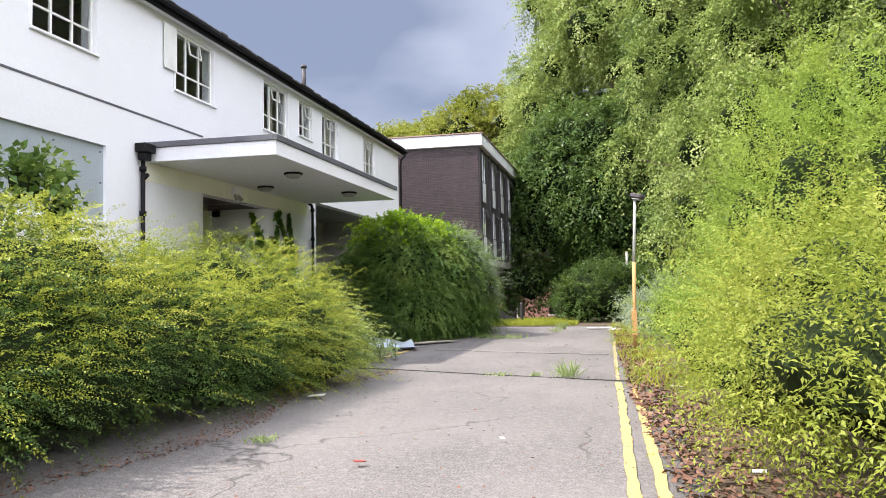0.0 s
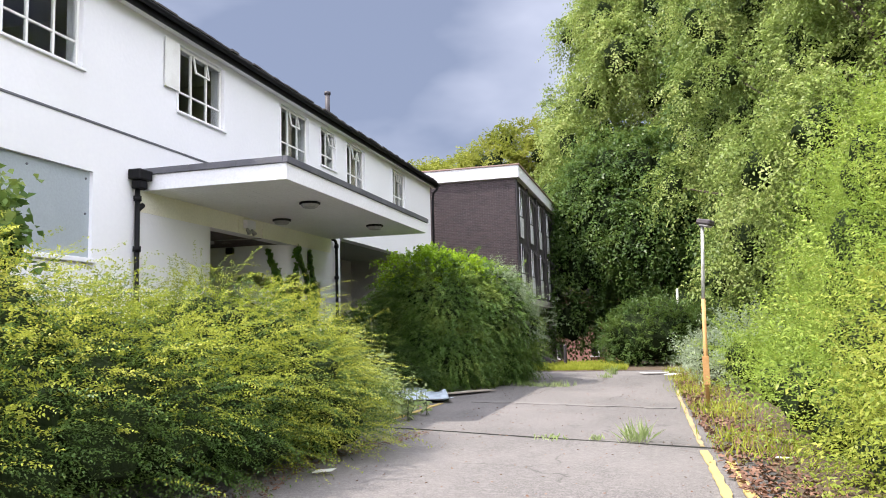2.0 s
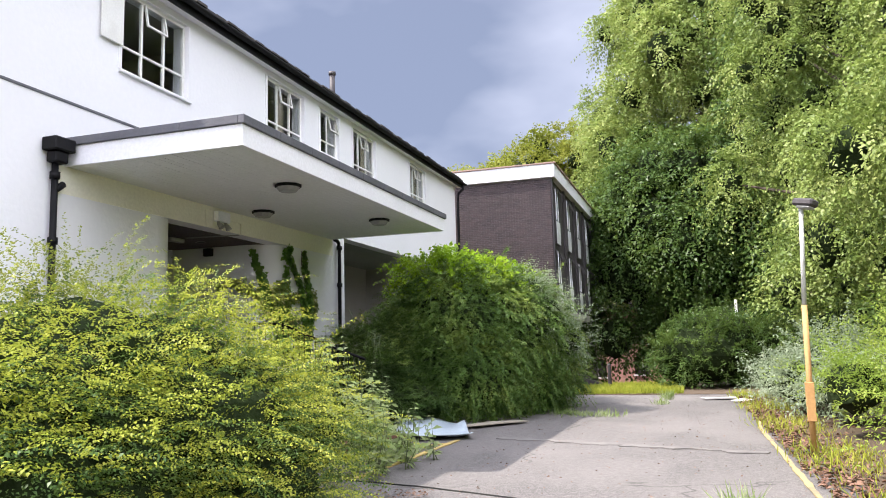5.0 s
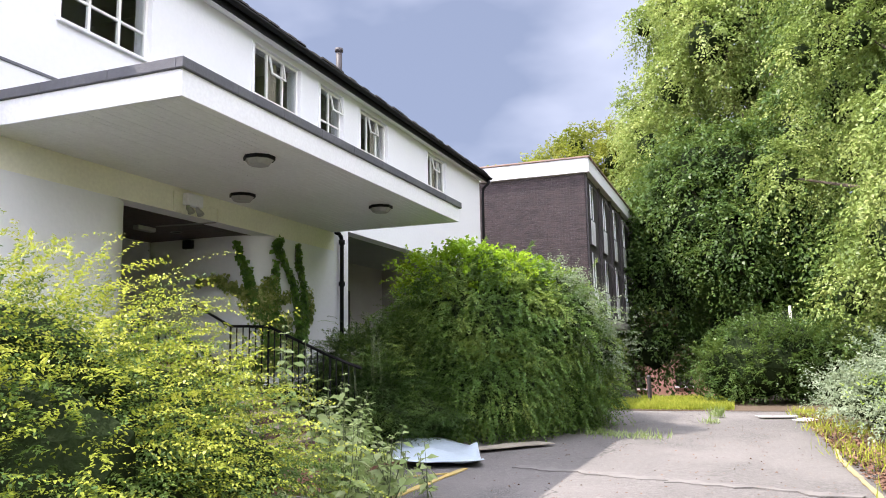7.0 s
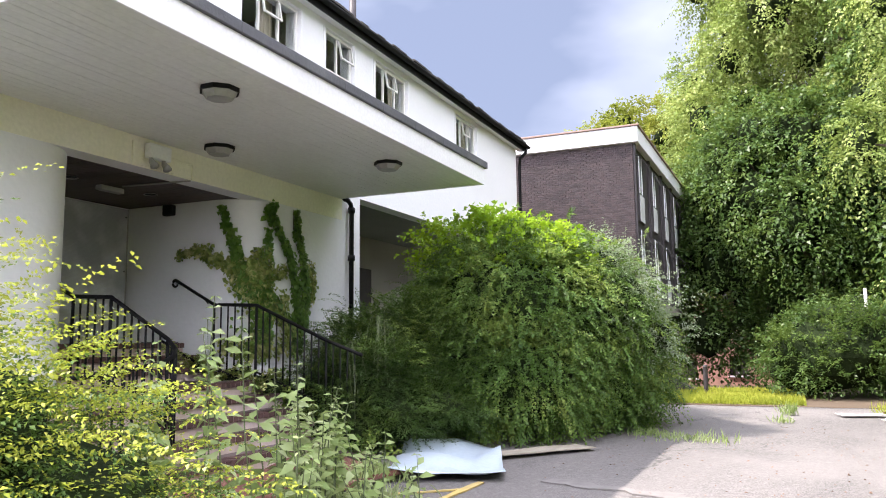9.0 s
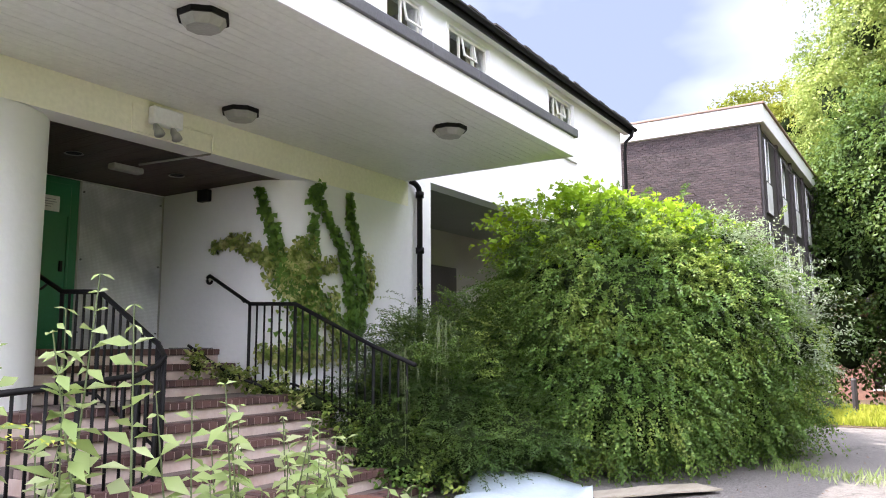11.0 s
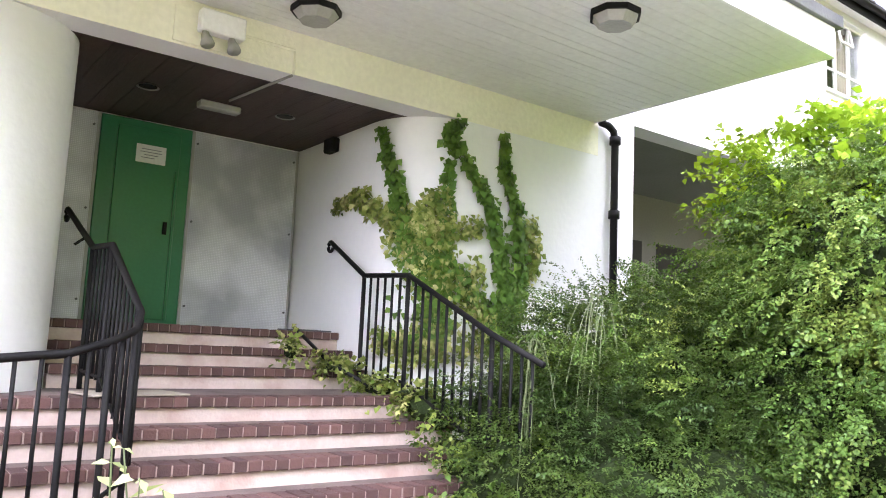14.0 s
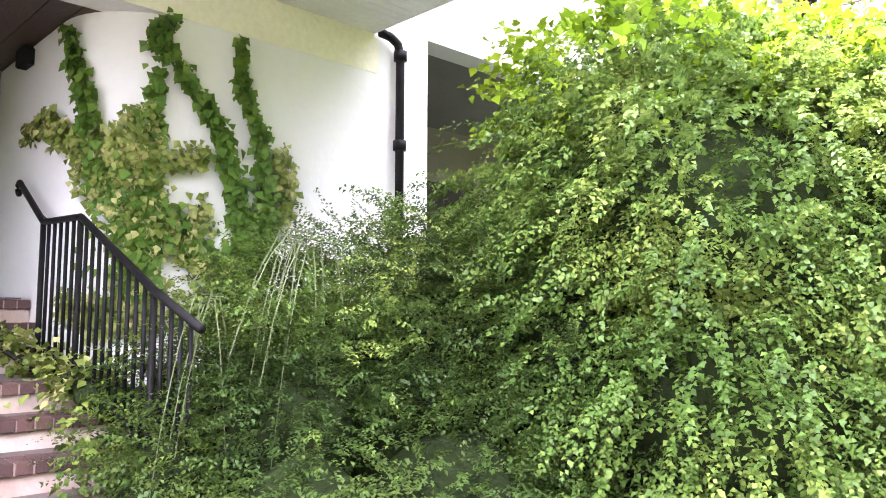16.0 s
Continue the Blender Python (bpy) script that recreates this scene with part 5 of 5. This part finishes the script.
for i, (x, y, r, h, n) in enumerate(((-0.86, 12.25, 0.08, 0.33, 90), (-1.35, 12.38, 0.04, 0.1, 40), (-2.0, 12.5, 0.12, 0.07, 60), (-3.4, 21.5, 0.2, 0.14, 110), (-2.9, 21.3, 0.16, 0.2, 80), (-3.8, 21.9, 0.2, 0.14, 100), (-3.35, 6.8, 0.06, 0.12, 40), (-1.9, 26.0, 0.08, 0.3, 90), (-2.0, 24.4, 0.08, 0.2, 60), (-5.4, 15.9, 0.25, 0.2, 240), (-5.9, 16.9, 0.2, 0.25, 220), (-5.1, 15.2, 0.2, 0.14, 160))):
    tuft("grass_tuft", "tuft of pale green weeds growing through the asphalt", x, y, r, h, n, L_WEED, i, 0.02)
vn = 30000
gy = 28.1 + 24 * RNG.uniform(0, 1, vn) ** 1.5
gb = np.stack([RNG.uniform(-5.8, -1.6, vn) - np.maximum(0, gy - 33) * RNG.uniform(0, 0.12, vn), gy, np.where(gy < 33, 0.015, [fall(v) - 0.035 for v in gy])], 1)
tagged(leaf_mesh("grass", gb, unit(np.stack([RNG.normal(0, 0.3, vn), RNG.normal(0, 0.3, vn), np.ones(vn)], 1)), unit(RNG.normal(size=(vn, 3))), RNG.uniform(0.06, 0.2, vn), np.full(vn, 0.02), GRASS), "long sunlit grass on the bank", "grass", kind="stuff")
vn = 5200
vx = RNG.uniform(0, 1, vn)
vy = RNG.uniform(2.5, 28, vn)
gb = np.stack([np.interp(vy, [0, 10, 20, 28], [0.5, 0.15, -0.2, -0.35]) + vx * 0.9 + RNG.normal(0, 0.1, vn), vy, np.full(vn, 0.0)], 1)
keep = (np.sin(gb[:, 1] * 1.7) + RNG.normal(0, 0.6, vn) > -0.2) & (gb[:, 1] > 10.5)
gb = gb[keep]
k = len(gb)
tagged(leaf_mesh("verge_grass", gb, unit(np.stack([RNG.normal(0, 0.4, k), RNG.normal(0, 0.4, k), np.ones(k)], 1)), unit(RNG.normal(size=(k, 3))), RNG.uniform(0.05, 0.26, k), np.full(k, 0.014), GRASS), "yellowing weeds along the edge of the drive", "grass", kind="stuff")
vn = 5200
vy = RNG.uniform(2, 27, vn)
gb = np.stack([np.interp(vy, [0, 10, 20, 28], [0.8, 0.25, 0.0, -0.1]) + np.abs(RNG.normal(0, 0.45, vn)) - 0.15, vy, RNG.uniform(0.012, 0.045, vn)], 1)
tagged(leaf_mesh("fallen_leaves", gb, unit(np.stack([RNG.normal(size=vn), RNG.normal(size=vn), RNG.normal(0, 0.2, vn)], 1)), unit(np.stack([RNG.normal(0, 0.4, vn), RNG.normal(0, 0.4, vn), np.ones(vn)], 1)), RNG.uniform(0.04, 0.1, vn), RNG.uniform(0.03, 0.06, vn), DEADL), "dry brown leaves drifted along the yellow lines", "leaves", kind="stuff")
vn = 900
vy = RNG.uniform(3, 24, vn)
gb = np.stack([RNG.uniform(-4.4, 0.2, vn), vy, np.full(vn, 0.02)], 1)
tagged(leaf_mesh("scattered_leaves", gb, unit(np.stack([RNG.normal(size=vn), RNG.normal(size=vn), np.zeros(vn)], 1)), unit(np.stack([RNG.normal(0, 0.3, vn), RNG.normal(0, 0.3, vn), np.ones(vn)], 1)), RNG.uniform(0.015, 0.045, vn), RNG.uniform(0.01, 0.03, vn), DEADL), "small dry leaves scattered over the asphalt", "leaves", kind="stuff")

vn = 2600
vy = RNG.uniform(2, 13, vn)
gb = np.stack([-4.25 + 0.25 * np.sin(vy * 1.1) - np.abs(RNG.normal(0, 0.35, vn)) + 0.25, vy, RNG.uniform(0.012, 0.03, vn)], 1)
tagged(leaf_mesh("hedge_litter", gb, unit(np.stack([RNG.normal(size=vn), RNG.normal(size=vn), RNG.normal(0, 0.2, vn)], 1)), unit(np.stack([RNG.normal(0, 0.4, vn), RNG.normal(0, 0.4, vn), np.ones(vn)], 1)), RNG.uniform(0.015, 0.05, vn), RNG.uniform(0.01, 0.03, vn), DEADL), "brown leaf litter along the foot of the hedge", "leaves", kind="stuff")

# ---- shrubs along the right side ----
SB = [(1.25, 8.6, 0.5, 0.6, 0.9, 0.5), (1.55, 5.4, 0.9, 1.0, 1.3, 0.9), (1.45, 6.6, 0.8, 0.85, 0.9, 0.75), (1.9, 7.6, 1.2, 1.0, 1.1, 1.1), (1.9, 4.2, 0.8, 0.8, 1.0, 0.7), (2.6, 2.5, 1.0, 1.2, 1.5, 1.0), (1.8, 8.8, 1.0, 0.9, 1.0, 0.9)]
shrub("golden_shrub", "yellowing leafy shrub leaning over the edge of the drive", "shrub", SB, L_GOLD, 60, 24, 0.6, 0.045, 0.25, 0.4, 0.4, 0.55)
SC = [(1.2, 9.9, 0.55, 0.7, 0.9, 0.6), (1.15, 11.6, 0.65, 0.7, 1.0, 0.7), (1.15, 13.6, 0.6, 0.6, 1.0, 0.6), (1.1, 18.5, 0.7, 0.7, 1.0, 0.7), (1.9, 10.5, 1.2, 1.0, 1.2, 1.2), (2.0, 12.5, 1.1, 1.0, 1.2, 1.1), (2.3, 13.8, 2.2, 1.0, 1.2, 1.5), (2.6, 11.5, 2.6, 0.9, 1.1, 1.4), (2.6, 14.2, 3.6, 0.8, 0.9, 1.2), (1.7, 15.4, 0.8, 0.8, 1.0, 0.8), (2.2, 17.0, 1.2, 1.0, 1.2, 1.2), (3.0, 12.6, 3.9, 0.7, 0.8, 1.1), (3.4, 9.5, 2.4, 1.1, 1.3, 1.8), (3.3, 16.5, 2.8, 1.2, 1.6, 1.8)]
shrub("willow_shrub", "tall fresh green willow scrub beside the drive", "shrub", SC, L_SAPL, 34, 26, 0.85, 0.058, 0.12, 1.0, 0.34, 0.55)
shrub("buddleia", "grey green flowering shrub at the edge of the drive", "shrub", [(0.95, 22.5, 0.6, 0.85, 1.0, 0.65), (1.6, 23.6, 0.85, 1.0, 1.1, 0.85), (0.75, 24.4, 0.6, 0.8, 0.9, 0.6), (1.4, 20.6, 0.6, 0.8, 1.1, 0.6)], L_GREY, 46, 20, 0.5, 0.075, 0.25, 0.5, 0.36, 0.7)
shrub("round_bush", "rounded dark green bush at the end of the drive", "shrub", [(-0.9, 31.0, 1.0, 1.5, 1.3, 1.1), (-1.6, 31.2, 0.9, 1.0, 1.1, 1.0), (-0.3, 31.4, 1.4, 1.2, 1.2, 1.0), (-1.0, 31.6, 1.8, 0.9, 0.9, 0.6), (0.6, 32.0, 1.0, 1.1, 1.1, 1.1)], L_DARK, 38, 18, 0.55, 0.085, 0.2, 0.5, 0.5, 0.8)

# ---- trees ----
def columns(cx, cy, z0, z1, r, n, seed, size, wx=1.0):
    """Clumps of a drooping crown, wide low down and narrowing to the top."""
    g = np.random.default_rng(seed)
    out = []
    for i in range(n):
        f = g.uniform(0, 1) ** 0.9
        z = z0 + (z1 - z0) * f
        rr = r * (1.0 - 0.45 * f**2.5) * g.uniform(0.45, 1.0)
        a = g.uniform(0, 6.283)
        s = size * g.uniform(0.65, 1.3)
        out.append((cx + math.cos(a) * rr * wx, cy + math.sin(a) * rr, z, s, s, s * 1.35))
    return out


tree("lime_tree", "tall drooping lime tree with light green leaves", 1.5, 57.0, 27, columns(-0.3, 57.0, 5.5, 27.0, 8.8, 120, 11, 1.6), L_TREE, 0.2, 7, 16, 1.2, 0.6, 0.6, 0.6, "tall trees")
tree("lime_tree", "tall drooping lime tree with light green leaves", 6.5, 33.0, 18, columns(5.6, 33.5, 2.8, 18.0, 5.4, 95, 12, 1.05), L_TREE, 0.125, 14, 17, 0.85, 0.6, 0.4, 0.6, "tall trees")
tree("lime_tree", "broad lime tree hanging over the shrubs", 5.8, 22.5, 13, columns(5.8, 22.5, 2.0, 12.5, 3.8, 75, 13, 0.85), L_TREE, 0.1, 20, 17, 0.75, 0.6, 0.35, 0.6, "tall trees")
tree("lime_tree", "tall lime tree beside the drive", 8.5, 13.0, 14, columns(8.0, 13.0, 2.0, 14.0, 4.0, 60, 14, 1.05), L_TREE, 0.12, 10, 14, 1.1, 0.7, 0.35, 0.6, "tall trees")
# The next two limes take dark leaves; their shade is in the colour.
tree("lime_tree", "tree with leaves darkened as shade behind the brick block", -0.6, 49.0, 12, columns(-2.2, 49.0, 1.5, 11.0, 4.4, 110, 15, 1.5), L_DARK, 0.2, 6, 14, 1.3, 0.7, 0.45, 0.6, "tall trees")
tree("lime_tree", "tree with leaves darkened as shade behind the tall limes", 7.0, 47.0, 17, columns(7.0, 47.0, 0.8, 18.0, 7.0, 50, 16, 2.0), L_DARK, 0.25, 3, 14, 1.8, 0.7, 0.45, 0.6, "tall trees")
tree("ash_tree", "distant rounded tree lit yellow green by the sun", -17.5, 66.0, 18, crown_blobs(-17.0, 66.0, 12.8, 5.0, 4.0, 3.4, 34, 1.7, 21), L_FAR, 0.24, 6, 14, 1.1, 0.25, 0.5, 0.6, "far trees")
tree("ash_tree", "distant rounded tree lit yellow green by the sun", -10.5, 64.0, 19, crown_blobs(-10.5, 64.0, 13.6, 4.6, 4.0, 4.0, 34, 1.7, 22), L_FAR, 0.24, 6, 14, 1.1, 0.25, 0.5, 0.6, "far trees")
tree("ash_tree", "distant rounded tree behind the white building", -26.0, 70.0, 17, crown_blobs(-26.0, 70.0, 11.5, 6.0, 4.0, 3.0, 24, 2.0, 23), L_FAR, 0.3, 4, 14, 1.2, 0.25, 0.5, 0.6, "far trees")
wood = [(x, 90 + 3 * math.sin(x), 3.5, 5.0, 4.0, 6.5) for x in range(-60, 60, 6)] + [(28 + 2 * math.sin(y), y, 5.0, 5.0, 5.0, 7.0) for y in range(-30, 90, 8)]
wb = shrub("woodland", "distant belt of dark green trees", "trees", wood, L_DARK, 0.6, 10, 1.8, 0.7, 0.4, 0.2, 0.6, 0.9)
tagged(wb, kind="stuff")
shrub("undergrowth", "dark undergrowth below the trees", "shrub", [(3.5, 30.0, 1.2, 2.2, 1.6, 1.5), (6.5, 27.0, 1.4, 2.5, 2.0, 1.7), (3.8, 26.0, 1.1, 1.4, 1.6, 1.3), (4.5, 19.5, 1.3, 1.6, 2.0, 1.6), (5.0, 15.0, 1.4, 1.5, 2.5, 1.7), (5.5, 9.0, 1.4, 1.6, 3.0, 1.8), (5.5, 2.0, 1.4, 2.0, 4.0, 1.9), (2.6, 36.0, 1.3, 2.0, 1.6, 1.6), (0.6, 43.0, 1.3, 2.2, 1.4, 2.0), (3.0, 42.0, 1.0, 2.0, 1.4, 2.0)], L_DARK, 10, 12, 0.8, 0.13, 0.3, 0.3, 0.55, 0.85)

# ---- step bricks ----
nose = bmesh.new()
box(nose, -0.21, 0.0, 0.0, 0.088, -0.072, 0.0, bevel=0.006)
nose_me = bpy.data.meshes.new("brick")
nose.to_mesh(nose_me)
nose.free()
nose_me.materials.append(STEPB)
for i, x in enumerate(NOSE):
    z = FLOOR - i * RISE
    y0, y1 = (15.74, 18.49) if i < 3 else (14.85, 18.6)
    n = int((y1 - y0) / 0.0945)
    for k in range(n):
        b = new("brick", nose_me)
        b.parent = steps
        b.matrix_basis = pose(x + random.uniform(-0.004, 0.004), y0 + 0.004 + k * (y1 - y0) / n, z + random.uniform(-0.003, 0.002))
